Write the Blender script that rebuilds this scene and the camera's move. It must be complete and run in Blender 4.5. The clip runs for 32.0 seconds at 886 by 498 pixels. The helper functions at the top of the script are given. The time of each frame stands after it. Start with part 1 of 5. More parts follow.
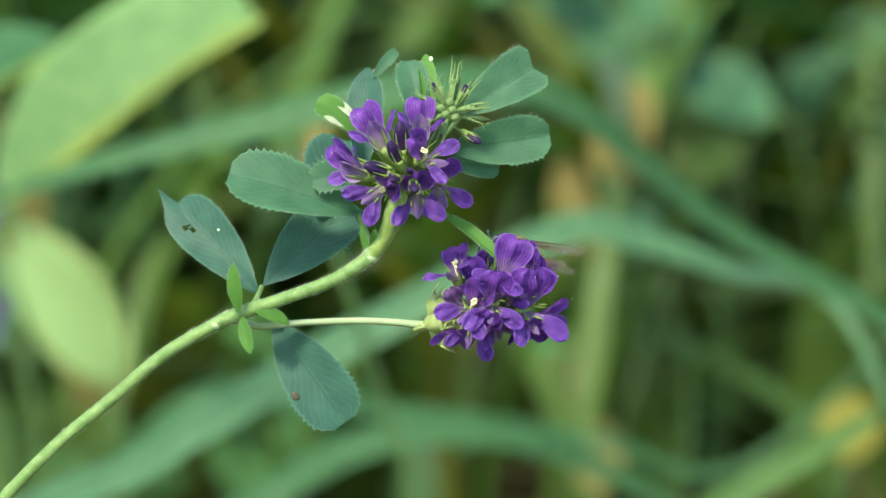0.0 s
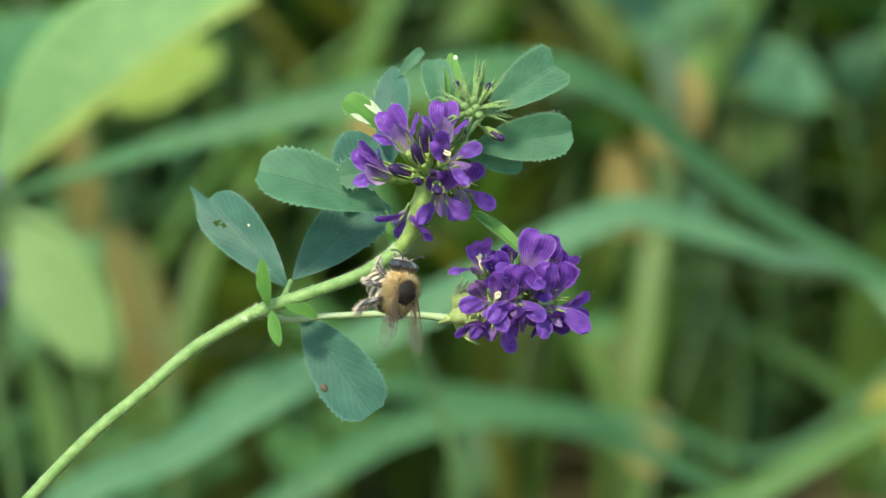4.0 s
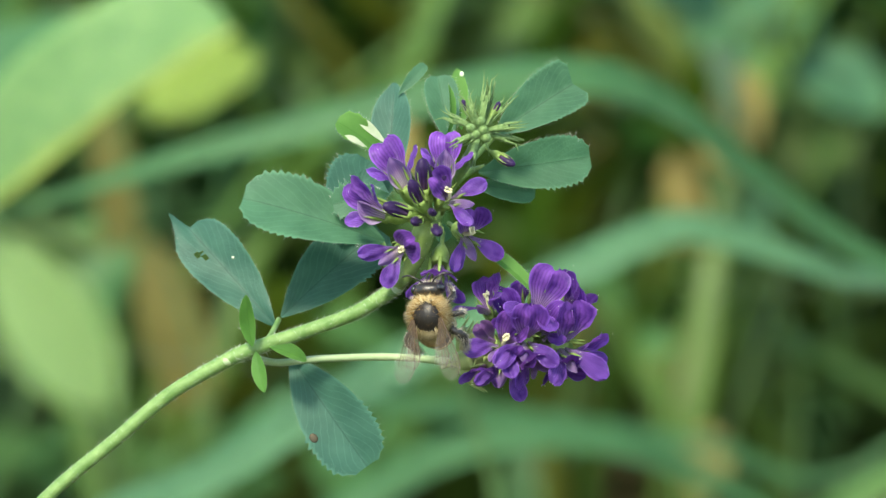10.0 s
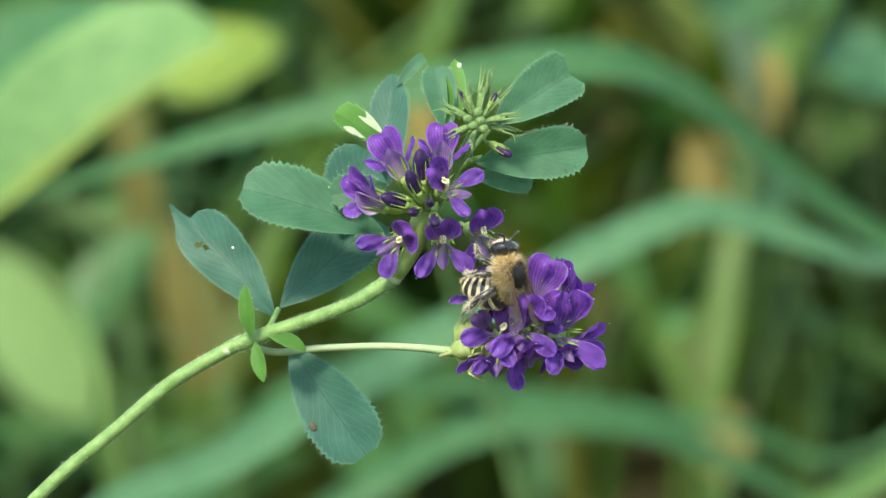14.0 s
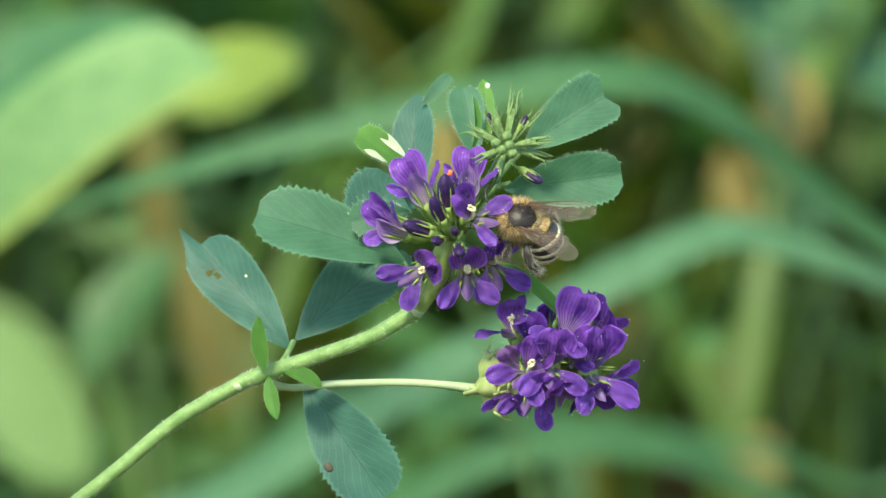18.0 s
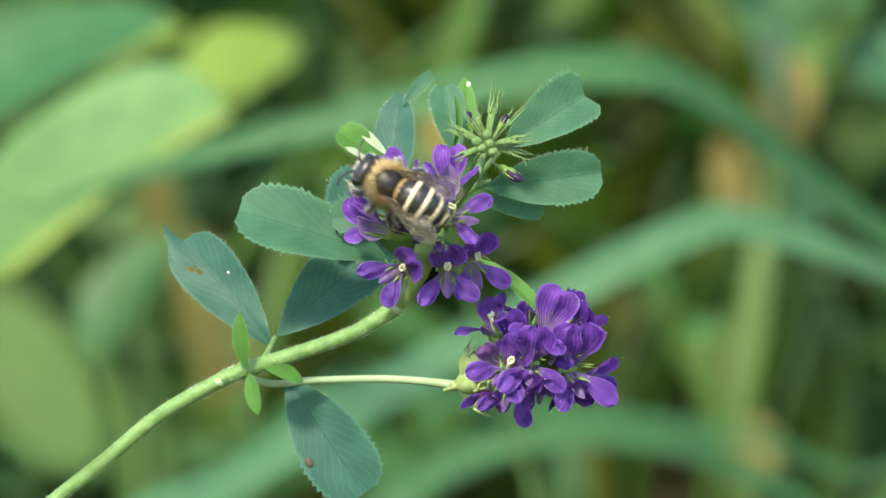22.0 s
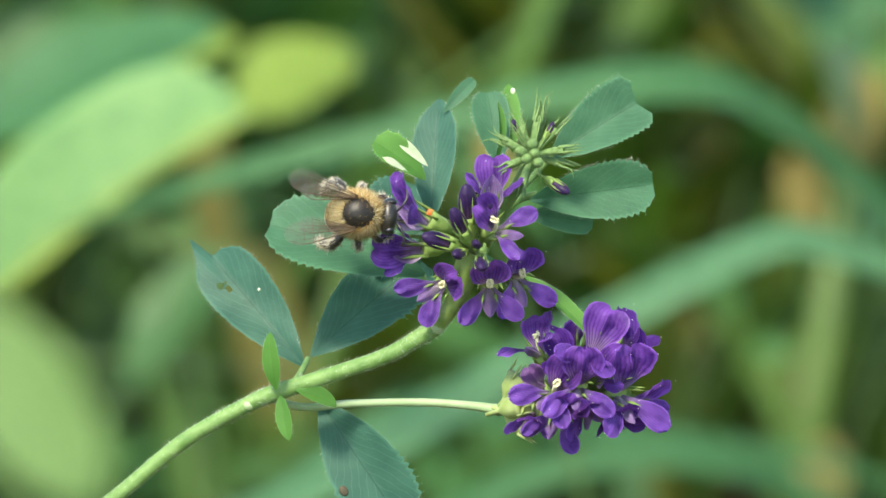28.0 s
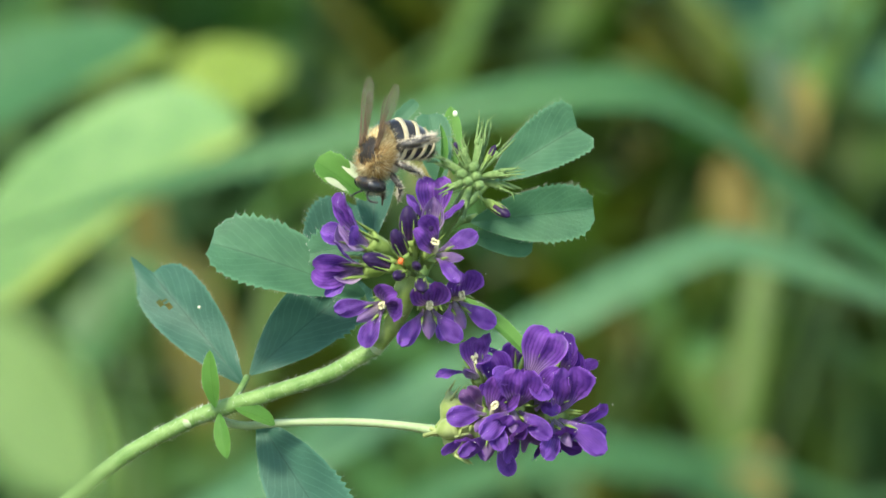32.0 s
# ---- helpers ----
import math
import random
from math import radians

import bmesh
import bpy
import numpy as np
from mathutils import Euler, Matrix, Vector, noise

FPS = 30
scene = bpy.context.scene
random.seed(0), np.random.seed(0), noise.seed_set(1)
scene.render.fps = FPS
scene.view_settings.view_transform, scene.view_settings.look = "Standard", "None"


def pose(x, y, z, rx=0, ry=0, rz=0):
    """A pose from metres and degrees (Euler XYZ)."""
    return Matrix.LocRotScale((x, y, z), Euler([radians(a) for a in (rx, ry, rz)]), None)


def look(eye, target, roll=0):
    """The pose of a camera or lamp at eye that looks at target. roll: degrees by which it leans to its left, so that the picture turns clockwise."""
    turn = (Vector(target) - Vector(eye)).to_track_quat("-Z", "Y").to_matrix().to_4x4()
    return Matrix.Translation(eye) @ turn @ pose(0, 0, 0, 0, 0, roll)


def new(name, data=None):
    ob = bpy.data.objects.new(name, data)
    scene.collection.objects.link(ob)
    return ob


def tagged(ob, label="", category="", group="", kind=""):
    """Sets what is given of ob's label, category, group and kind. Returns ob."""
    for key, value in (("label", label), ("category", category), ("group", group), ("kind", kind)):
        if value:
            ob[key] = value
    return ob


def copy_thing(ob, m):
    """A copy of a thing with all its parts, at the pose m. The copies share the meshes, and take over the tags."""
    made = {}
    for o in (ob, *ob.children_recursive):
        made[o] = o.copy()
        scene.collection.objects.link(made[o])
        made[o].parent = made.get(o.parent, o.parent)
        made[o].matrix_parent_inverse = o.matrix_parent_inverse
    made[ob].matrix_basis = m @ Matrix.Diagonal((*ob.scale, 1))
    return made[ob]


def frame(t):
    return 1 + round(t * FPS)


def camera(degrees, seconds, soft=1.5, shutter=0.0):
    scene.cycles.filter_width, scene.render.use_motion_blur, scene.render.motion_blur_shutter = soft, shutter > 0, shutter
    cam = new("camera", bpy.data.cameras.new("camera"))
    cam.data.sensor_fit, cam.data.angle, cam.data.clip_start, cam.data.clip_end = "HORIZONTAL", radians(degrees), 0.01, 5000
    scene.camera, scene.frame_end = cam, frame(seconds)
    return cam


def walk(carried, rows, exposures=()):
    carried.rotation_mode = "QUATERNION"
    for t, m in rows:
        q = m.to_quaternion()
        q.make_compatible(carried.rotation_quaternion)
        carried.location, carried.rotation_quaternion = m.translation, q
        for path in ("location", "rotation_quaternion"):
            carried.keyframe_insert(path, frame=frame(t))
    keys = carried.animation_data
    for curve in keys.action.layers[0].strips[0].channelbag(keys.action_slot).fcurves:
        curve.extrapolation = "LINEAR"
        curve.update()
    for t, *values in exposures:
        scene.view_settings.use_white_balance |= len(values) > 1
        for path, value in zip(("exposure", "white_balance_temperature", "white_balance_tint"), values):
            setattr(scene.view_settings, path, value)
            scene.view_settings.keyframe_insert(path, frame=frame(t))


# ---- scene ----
# The view's own axes: right, up and ahead, 11 degrees down; a plan grid of 0.0752 mm
# lies square to it through the flower heads, 0.42 m over the ground.
TILT = radians(11)
AHEAD = Vector((0, math.cos(TILT), -math.sin(TILT)))
ABOVE = Vector((0, math.sin(TILT), math.cos(TILT)))
SIDE = Vector((1, 0, 0))
HEART = Vector((0, 0, 0.42))
REACH, STEP = 0.9, 7.5175e-5
FOOT = Vector((-0.150, 0.050, 0.0))


def along(x, y, w):
    """A direction: x to the side, y down, w ahead."""
    return SIDE * x - ABOVE * y + AHEAD * w


def spot(x, y, w=0.0):
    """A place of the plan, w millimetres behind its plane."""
    k = STEP * (1 + w / 1000 / REACH)
    return HEART + along((x - 784) * k, (y - 441) * k, w / 1000)


def turned(place, z_axis, y_axis):
    """The pose at place with its z along z_axis and its y near y_axis."""
    z = z_axis.normalized()
    y = (y_axis - z * y_axis.dot(z)).normalized()
    m = Matrix((y.cross(z), y, z)).transposed().to_4x4()
    m.translation = place
    return m


def perch(x, y, w, heading, back):
    """The pose of the bee on the plant: its heading and its back's direction in the view's axes."""
    h, n = along(*heading).normalized(), along(*back)
    n = (n - h * n.dot(h)).normalized()
    m = Matrix((h.cross(n), h, n)).transposed().to_4x4()
    m.translation = spot(x, y, w)
    return m


def sway(du, dv, turn):
    """How the plant leans: millimetres aside and down, degrees about the line of sight."""
    to = HEART + along(du / 1000, dv / 1000, 0)
    return Matrix.Translation(to) @ Matrix.Rotation(radians(turn), 4, AHEAD) @ Matrix.Translation(-HEART)


# ---- camera and its walk ----
cam = camera(7.4933, 32.0, 1.5, 0.5)
cam.data.dof.use_dof = True
cam.data.dof.aperture_fstop = 34.0
PATH = [
    (0, pose(-0.02316, -1.00345, 0.60095, 79.5195, 0, -1.8413)),
    (0.5, pose(-0.02227, -1.00375, 0.60103, 79.4952, 0, -1.8202)),
    (1, pose(-0.02114, -1.00328, 0.60090, 79.4626, 0, -1.7751)),
    (1.5, pose(-0.01982, -1.00837, 0.60184, 79.5131, 0, -1.5135)),
    (2, pose(-0.01844, -1.01460, 0.60301, 79.6485, 0, -1.3076)),
    (2.5, pose(-0.01722, -1.02926, 0.60592, 79.4458, 0, -1.3677)),
    (4.5, pose(-0.01649, -1.02225, 0.60641, 79.3519, 0, -1.1498)),
    (5, pose(-0.01580, -1.01778, 0.60602, 79.3202, 0, -1.0813)),
    (5.5, pose(-0.01473, -1.01771, 0.60659, 79.1014, 0, -1.0614)),
    (6, pose(-0.01341, -0.96981, 0.59799, 79.0785, 0, -1.2588)),
    (6.5, pose(-0.01195, -0.90083, 0.58532, 79.0795, 0, -0.5370)),
    (7, pose(-0.01044, -0.90634, 0.58703, 79.0992, 0, -0.4490)),
    (7.5, pose(-0.00902, -0.92351, 0.59080, 79.3262, 0, -0.7135)),
    (8, pose(-0.00782, -0.92345, 0.59105, 79.2628, 0, -0.5435)),
    (8.5, pose(-0.00694, -0.92907, 0.59234, 79.2833, 0, -0.6271)),
    (9, pose(-0.00640, -0.93260, 0.59327, 79.3422, 0, -0.5949)),
    (9.5, pose(-0.00616, -0.93031, 0.59321, 79.3348, 0, -0.6165)),
    (10, pose(-0.00614, -0.92746, 0.59320, 79.3289, 0, -0.6050)),
    (10.5, pose(-0.00622, -0.92772, 0.59389, 79.2948, 0, -0.7478)),
    (11, pose(-0.00629, -0.92606, 0.59423, 79.1849, 0, -0.6734)),
    (11.5, pose(-0.00626, -0.92550, 0.59470, 79.2054, 0, -0.5561)),
    (12, pose(-0.00606, -0.92797, 0.59562, 79.2079, 0, -0.4653)),
    (12.5, pose(-0.00570, -0.93160, 0.59663, 79.1364, 0, -0.5054)),
    (13, pose(-0.00515, -0.93554, 0.59759, 79.1055, 0, -0.4385)),
    (13.5, pose(-0.00437, -0.94210, 0.59903, 79.0977, 0, -0.3824)),
    (15.5, pose(0.00015, -0.88288, 0.58884, 79.0082, 0, -0.1489)),
    (16, pose(0.00057, -0.88129, 0.58884, 78.9158, 0, 0.0690)),
    (16.5, pose(0.00075, -0.88727, 0.59032, 78.9763, 0, -0.0115)),
    (17, pose(0.00079, -0.88601, 0.59043, 79.0264, 0, 0.0562)),
    (17.5, pose(0.00075, -0.88355, 0.59031, 79.0960, 0, 0.0375)),
    (18, pose(0.00070, -0.88105, 0.59017, 79.1899, 0, -0.0546)),
    (18.5, pose(0.00071, -0.88211, 0.59068, 79.0864, 0, -0.0188)),
    (19, pose(0.00082, -0.88356, 0.59122, 79.0123, 0, 0.0199)),
    (19.5, pose(0.00100, -0.88476, 0.59169, 78.9916, 0, -0.1643)),
    (20, pose(0.00119, -0.88671, 0.59231, 79.0614, 0, -0.0645)),
    (20.5, pose(0.00133, -0.88599, 0.59241, 79.1376, 0, -0.1057)),
    (21, pose(0.00141, -0.88369, 0.59218, 79.1243, 0, -0.1994)),
    (21.5, pose(0.00141, -0.88330, 0.59228, 79.1108, 0, -0.0633)),
    (22, pose(0.00132, -0.88643, 0.59303, 79.0433, 0, -0.0565)),
    (22.5, pose(0.00116, -0.88542, 0.59297, 79.1126, 0, 0.1625)),
    (23, pose(0.00092, -0.88208, 0.59245, 79.1833, 0, 0.3037)),
    (23.5, pose(0.00068, -0.88198, 0.59258, 79.2037, 0, 0.3171)),
    (24, pose(0.00055, -0.88321, 0.59300, 79.1748, 0, 0.1889)),
    (24.5, pose(0.00083, -0.88155, 0.59289, 79.0848, 0, 0.2716)),
    (26.5, pose(0.00771, -0.82681, 0.58289, 78.6574, 0, 0.7132)),
    (27, pose(0.00833, -0.83069, 0.58363, 78.7319, 0, 0.7042)),
    (27.5, pose(0.00841, -0.83626, 0.58470, 78.9489, 0, 0.7277)),
    (28, pose(0.00817, -0.83725, 0.58494, 79.1482, 0, 0.6546)),
    (28.5, pose(0.00769, -0.83903, 0.58542, 79.1775, 0, 0.6839)),
    (29, pose(0.00704, -0.84094, 0.58603, 79.1992, 0, 0.5582)),
    (29.5, pose(0.00631, -0.84130, 0.58643, 79.1718, 0, 0.5506)),
    (30, pose(0.00566, -0.83470, 0.58553, 78.7408, 0, 0.1116)),
    (30.5, pose(0.00518, -0.83125, 0.58521, 78.8063, 0, 0.0955)),
    (31, pose(0.00493, -0.83403, 0.58602, 78.8603, 0, 0.0052)),
    (31.5, pose(0.00488, -0.83478, 0.58634, 78.9179, 0, 0.0438)),
    (32, pose(0.00494, -0.84048, 0.58753, 79.1471, 0, -0.0157)),
]
walk(cam, PATH, ((0.0, 1.36, 7300, 4), (7.0, 1.39, 7300, 4), (16.0, 1.41, 7300, 4), (24.0, 1.44, 7300, 4), (30.0, 1.43, 7300, 4), (32.0, 1.40, 7300, 4)))

SWAY = [
    (0, sway(1.34, -0.70, -0.92)),
    (0.5, sway(1.38, 0.63, -0.95)),
    (1, sway(1.93, 0.54, -1.00)),
    (1.5, sway(0.63, -0.23, -2.08)),
    (2, sway(-1.27, -0.26, -3.07)),
    (2.5, sway(-5.12, -0.45, -4.34)),
    (4.5, sway(2.39, 0.56, -0.61)),
    (5, sway(2.48, 0.15, -0.79)),
    (5.5, sway(-0.76, -3.37, -3.58)),
    (6, sway(-0.02, -0.62, -2.28)),
    (6.5, sway(0.90, 2.51, -0.79)),
    (7, sway(0.22, 1.01, -1.55)),
    (7.5, sway(-1.39, -0.24, -1.94)),
    (8, sway(-0.35, 0.09, -0.87)),
    (8.5, sway(-0.74, 0.19, -1.12)),
    (9, sway(-1.19, -0.77, -1.87)),
    (9.5, sway(-0.23, -0.98, -1.38)),
    (10, sway(0.13, 0.46, -0.93)),
    (10.5, sway(0.20, -0.19, -1.06)),
    (11, sway(-0.52, -0.24, -1.08)),
    (11.5, sway(0.76, 0.66, -0.53)),
    (12, sway(1.12, 0.90, -0.22)),
    (12.5, sway(0.18, 0.08, -0.60)),
    (13, sway(-0.17, -0.02, -0.63)),
    (13.5, sway(-1.47, -0.09, -1.15)),
    (15.5, sway(0.70, 0.08, -0.70)),
    (16, sway(-0.38, -0.73, -0.58)),
    (16.5, sway(0.03, -0.42, -0.59)),
    (17, sway(-1.24, 0.27, -0.26)),
    (17.5, sway(-0.17, 0.06, -0.43)),
    (18, sway(1.08, -0.25, -0.55)),
    (18.5, sway(0.09, 0.78, 0.01)),
    (19, sway(0.51, 0.32, 0.00)),
    (19.5, sway(0.25, -0.92, -0.42)),
    (20, sway(-1.12, -0.23, -0.44)),
    (20.5, sway(-0.26, 0.74, -0.20)),
    (21, sway(0.74, 0.03, -0.23)),
    (21.5, sway(-0.15, -0.04, -0.26)),
    (22, sway(-0.86, -0.08, -0.37)),
    (22.5, sway(-0.00, 0.45, -0.55)),
    (23, sway(0.41, -0.40, -0.80)),
    (23.5, sway(-1.05, -0.58, -1.05)),
    (24, sway(0.80, 0.70, -0.35)),
    (24.5, sway(1.90, 0.27, -0.17)),
    (26.5, sway(-0.20, 0.11, -1.03)),
    (27, sway(-0.54, 0.06, -1.20)),
    (27.5, sway(-1.67, 0.53, -0.72)),
    (28, sway(0.88, -1.02, -0.40)),
    (28.5, sway(-0.66, -0.30, -0.77)),
    (29, sway(-1.02, 0.28, -0.55)),
    (29.5, sway(-0.44, -0.61, -0.03)),
    (30, sway(1.45, -0.26, -0.59)),
    (30.5, sway(1.44, 0.85, 0.33)),
    (31, sway(0.68, 0.54, 0.08)),
    (31.5, sway(-0.96, 0.24, 0.45)),
    (32, sway(-0.17, -0.25, 0.58)),
]
# ---- daylight ----
world = bpy.data.worlds.new("sky")
scene.world = world
world.use_nodes = True
sky = world.node_tree.nodes.new("ShaderNodeTexSky")
sky.sky_type = "NISHITA"
sky.sun_disc = False
sky.sun_elevation, sky.sun_rotation = radians(53), radians(204)
world.node_tree.links.new(sky.outputs["Color"], world.node_tree.nodes["Background"].inputs["Color"])
world.node_tree.nodes["Background"].inputs["Strength"].default_value = 0.165
sun_data = bpy.data.lights.new("sun", "SUN")
sun_data.energy, sun_data.angle, sun_data.color = 2.7, radians(10), (1.0, 0.95, 0.84)
sun = new("sun", sun_data)
sun.matrix_world = look((-0.7, -1.6, 2.3), (0, 0, 0))


# ---- materials ----
def material(name, rough=0.5, spec=0.4):
    m = bpy.data.materials.new(name)
    m.use_nodes = True
    nt = m.node_tree
    bsdf = nt.nodes["Principled BSDF"]
    bsdf.inputs["Roughness"].default_value = rough
    bsdf.inputs["Specular IOR Level"].default_value = spec
    return m, nt, bsdf


def ramp(nt, source, *stops):
    r = nt.nodes.new("ShaderNodeValToRGB")
    els = r.color_ramp.elements
    while len(els) < len(stops):
        els.new(0.5)
    for e, (p, c) in zip(els, stops):
        e.position, e.color = p, (*c, 1)
    nt.links.new(source, r.inputs["Fac"])
    return r.outputs["Color"]


def maths(nt, op, a, b):
    n = nt.nodes.new("ShaderNodeMath")
    n.operation = op
    for i, v in enumerate((a, b)):
        if isinstance(v, (int, float)):
            n.inputs[i].default_value = v
        else:
            nt.links.new(v, n.inputs[i])
    return n.outputs[0]


def mixed(nt, fac, a, b, blend="MIX"):
    n = nt.nodes.new("ShaderNodeMix")
    n.data_type, n.blend_type = "RGBA", blend
    for sock, v in ((n.inputs[0], fac), (n.inputs[6], a), (n.inputs[7], b)):
        if isinstance(v, (int, float)):
            sock.default_value = v
        elif isinstance(v, tuple):
            sock.default_value = (*v, 1)
        else:
            nt.links.new(v, sock)
    return n.outputs[2]


def noise_of(nt, scale, detail=3.0, coords=None):
    n = nt.nodes.new("ShaderNodeTexNoise")
    n.inputs["Scale"].default_value, n.inputs["Detail"].default_value = scale, detail
    tc = nt.nodes.new("ShaderNodeTexCoord")
    nt.links.new(coords or tc.outputs["Object"], n.inputs["Vector"])
    return n.outputs["Fac"]


def bumped(nt, bsdf, height, strength, distance):
    b = nt.nodes.new("ShaderNodeBump")
    b.inputs["Strength"].default_value, b.inputs["Distance"].default_value = strength, distance
    nt.links.new(height, b.inputs["Height"])
    nt.links.new(b.outputs["Normal"], bsdf.inputs["Normal"])


def sheet_of(nt, bsdf, color, share, tint):
    """Light that shines through a leaf or petal."""
    tr = nt.nodes.new("ShaderNodeBsdfTranslucent")
    nt.links.new(mixed(nt, 1.0, color, tint, "MULTIPLY"), tr.inputs["Color"])
    mix = nt.nodes.new("ShaderNodeMixShader")
    mix.inputs["Fac"].default_value = share
    nt.links.new(bsdf.outputs[0], mix.inputs[1])
    nt.links.new(tr.outputs[0], mix.inputs[2])
    nt.links.new(mix.outputs[0], nt.nodes["Material Output"].inputs["Surface"])


def uv_of(nt):
    sep = nt.nodes.new("ShaderNodeSeparateXYZ")
    nt.links.new(nt.nodes.new("ShaderNodeUVMap").outputs["UV"], sep.inputs[0])
    return sep.outputs[0], sep.outputs[1]


def leaf_material(name, deep, pale, veins=17.0, share=0.3, rough=0.58, lit_half=None, lines_of=0.16):
    """A leaf with a pale midrib, slanting side veins and blotches; u across (0.5 the midrib), v to the tip."""
    m, nt, bsdf = material(name, rough, 0.45)
    u, v = uv_of(nt)
    off = maths(nt, "ABSOLUTE", maths(nt, "SUBTRACT", u, 0.5), 0.0)
    phase = maths(nt, "SUBTRACT", maths(nt, "MULTIPLY", v, veins), maths(nt, "MULTIPLY", off, veins * 0.9))
    phase = maths(nt, "ADD", phase, maths(nt, "MULTIPLY", noise_of(nt, 300.0, 2.0), 1.1))
    rib = maths(nt, "ABSOLUTE", maths(nt, "SINE", maths(nt, "MULTIPLY", phase, math.pi), 0.0), 0.0)
    rib = maths(nt, "POWER", maths(nt, "SUBTRACT", 1.0, rib), 9.0)
    mid = maths(nt, "LESS_THAN", off, 0.011)
    lines = maths(nt, "MAXIMUM", maths(nt, "MULTIPLY", rib, 0.09), maths(nt, "MULTIPLY", mid, 0.8))
    blot = noise_of(nt, 190.0, 6.0)
    fine = noise_of(nt, 2600.0, 2.0)
    base = mixed(nt, ramp(nt, blot, (0.3, (0, 0, 0)), (0.75, (1, 1, 1))), deep, pale)
    base = mixed(nt, maths(nt, "MULTIPLY", fine, 0.25), base, pale)
    # the half that catches the sun: its light is put into the colour
    if lit_half:
        side = maths(nt, "ADD", u, maths(nt, "MULTIPLY", noise_of(nt, 45.0), 0.3))
        base = mixed(nt, ramp(nt, side, (0.56, (0, 0, 0)), (0.84, (1, 1, 1))), base, lit_half)
    info = nt.nodes.new("ShaderNodeObjectInfo")
    base = mixed(nt, maths(nt, "MULTIPLY", info.outputs["Random"], 0.25), base, pale)
    col = mixed(nt, maths(nt, "MULTIPLY", rib, lines_of), base, tuple(min(1, c * 1.5 + 0.02) for c in pale))
    col = mixed(nt, maths(nt, "MULTIPLY", mid, 0.35), col, tuple(c * 0.6 for c in deep))
    col = mixed(nt, ramp(nt, off, (0.45, (0, 0, 0)), (0.5, (0.4, 0.4, 0.4))), col, tuple(min(1, c * 1.7 + 0.03) for c in pale))
    nt.links.new(col, bsdf.inputs["Base Color"])
    bumped(nt, bsdf, maths(nt, "ADD", maths(nt, "MULTIPLY", lines, -1.0), maths(nt, "ADD", maths(nt, "MULTIPLY", fine, 0.5), maths(nt, "MULTIPLY", blot, 0.9))), 0.45, 0.00025)
    sheet_of(nt, bsdf, col, share, (1.0, 1.0, 0.5))
    return m


def petal_material(name, deep, bright, base_tone, pale=0.6):
    m, nt, bsdf = material(name, 0.5, 0.3)
    u, v = uv_of(nt)
    off = maths(nt, "SUBTRACT", u, 0.5)
    fan = maths(nt, "MULTIPLY", off, 34.0)
    wob = maths(nt, "MULTIPLY", noise_of(nt, 420.0), 6.0)
    vein = maths(nt, "POWER", maths(nt, "ABSOLUTE", maths(nt, "SINE", maths(nt, "ADD", fan, wob), 0.0), 0.0), 4.0)
    vein = maths(nt, "MULTIPLY", vein, ramp(nt, v, (0.3, (1, 1, 1)), (0.98, (0.15, 0.15, 0.15))))
    blot = noise_of(nt, 420.0, 4.0)
    col = mixed(nt, ramp(nt, blot, (0.3, (0, 0, 0)), (0.72, (1, 1, 1))), deep, bright)
    info = nt.nodes.new("ShaderNodeObjectInfo")
    col = mixed(nt, maths(nt, "MULTIPLY", info.outputs["Random"], 0.35), col, bright)
    col = mixed(nt, ramp(nt, v, (pale - 0.35, (1, 1, 1)), (pale, (0, 0, 0))), col, base_tone)
    col = mixed(nt, maths(nt, "MULTIPLY", vein, 0.7), col, tuple(c * 0.3 for c in deep))
    edge = maths(nt, "MULTIPLY", maths(nt, "ABSOLUTE", off, 0.0), 2.0)
    col = mixed(nt, ramp(nt, edge, (0.86, (0, 0, 0)), (1.0, (0.45, 0.45, 0.45))), col, tuple(min(1, c * 1.5 + 0.06) for c in bright))
    nt.links.new(col, bsdf.inputs["Base Color"])
    bsdf.inputs["Sheen Weight"].default_value = 0.08
    bumped(nt, bsdf, maths(nt, "ADD", maths(nt, "MULTIPLY", vein, 0.6), maths(nt, "MULTIPLY", noise_of(nt, 1300.0, 4.0), 1.6)), 0.55, 0.0002)
    sheet_of(nt, bsdf, col, 0.42, (1.0, 0.9, 1.0))
    bsdf.inputs["Coat Weight"].default_value, bsdf.inputs["Coat Roughness"].default_value = 0.12, 0.25
    return m


def mottled(name, a, b, scale, rough=0.6, spec=0.35, bump=0.3, depth=0.0002, share=0.0):
    """Two tones in blotches with grain and relief."""
    m, nt, bsdf = material(name, rough, spec)
    big, fine = noise_of(nt, scale, 4.0), noise_of(nt, scale * 9, 2.0)
    col = mixed(nt, ramp(nt, big, (0.32, (0, 0, 0)), (0.7, (1, 1, 1))), a, b)
    col = mixed(nt, maths(nt, "MULTIPLY", fine, 0.3), col, tuple(c * 0.6 for c in a))
    nt.links.new(col, bsdf.inputs["Base Color"])
    bumped(nt, bsdf, maths(nt, "ADD", big, maths(nt, "MULTIPLY", fine, 0.5)), bump, depth)
    if share:
        sheet_of(nt, bsdf, col, share, (1.0, 1.0, 0.6))
    return m


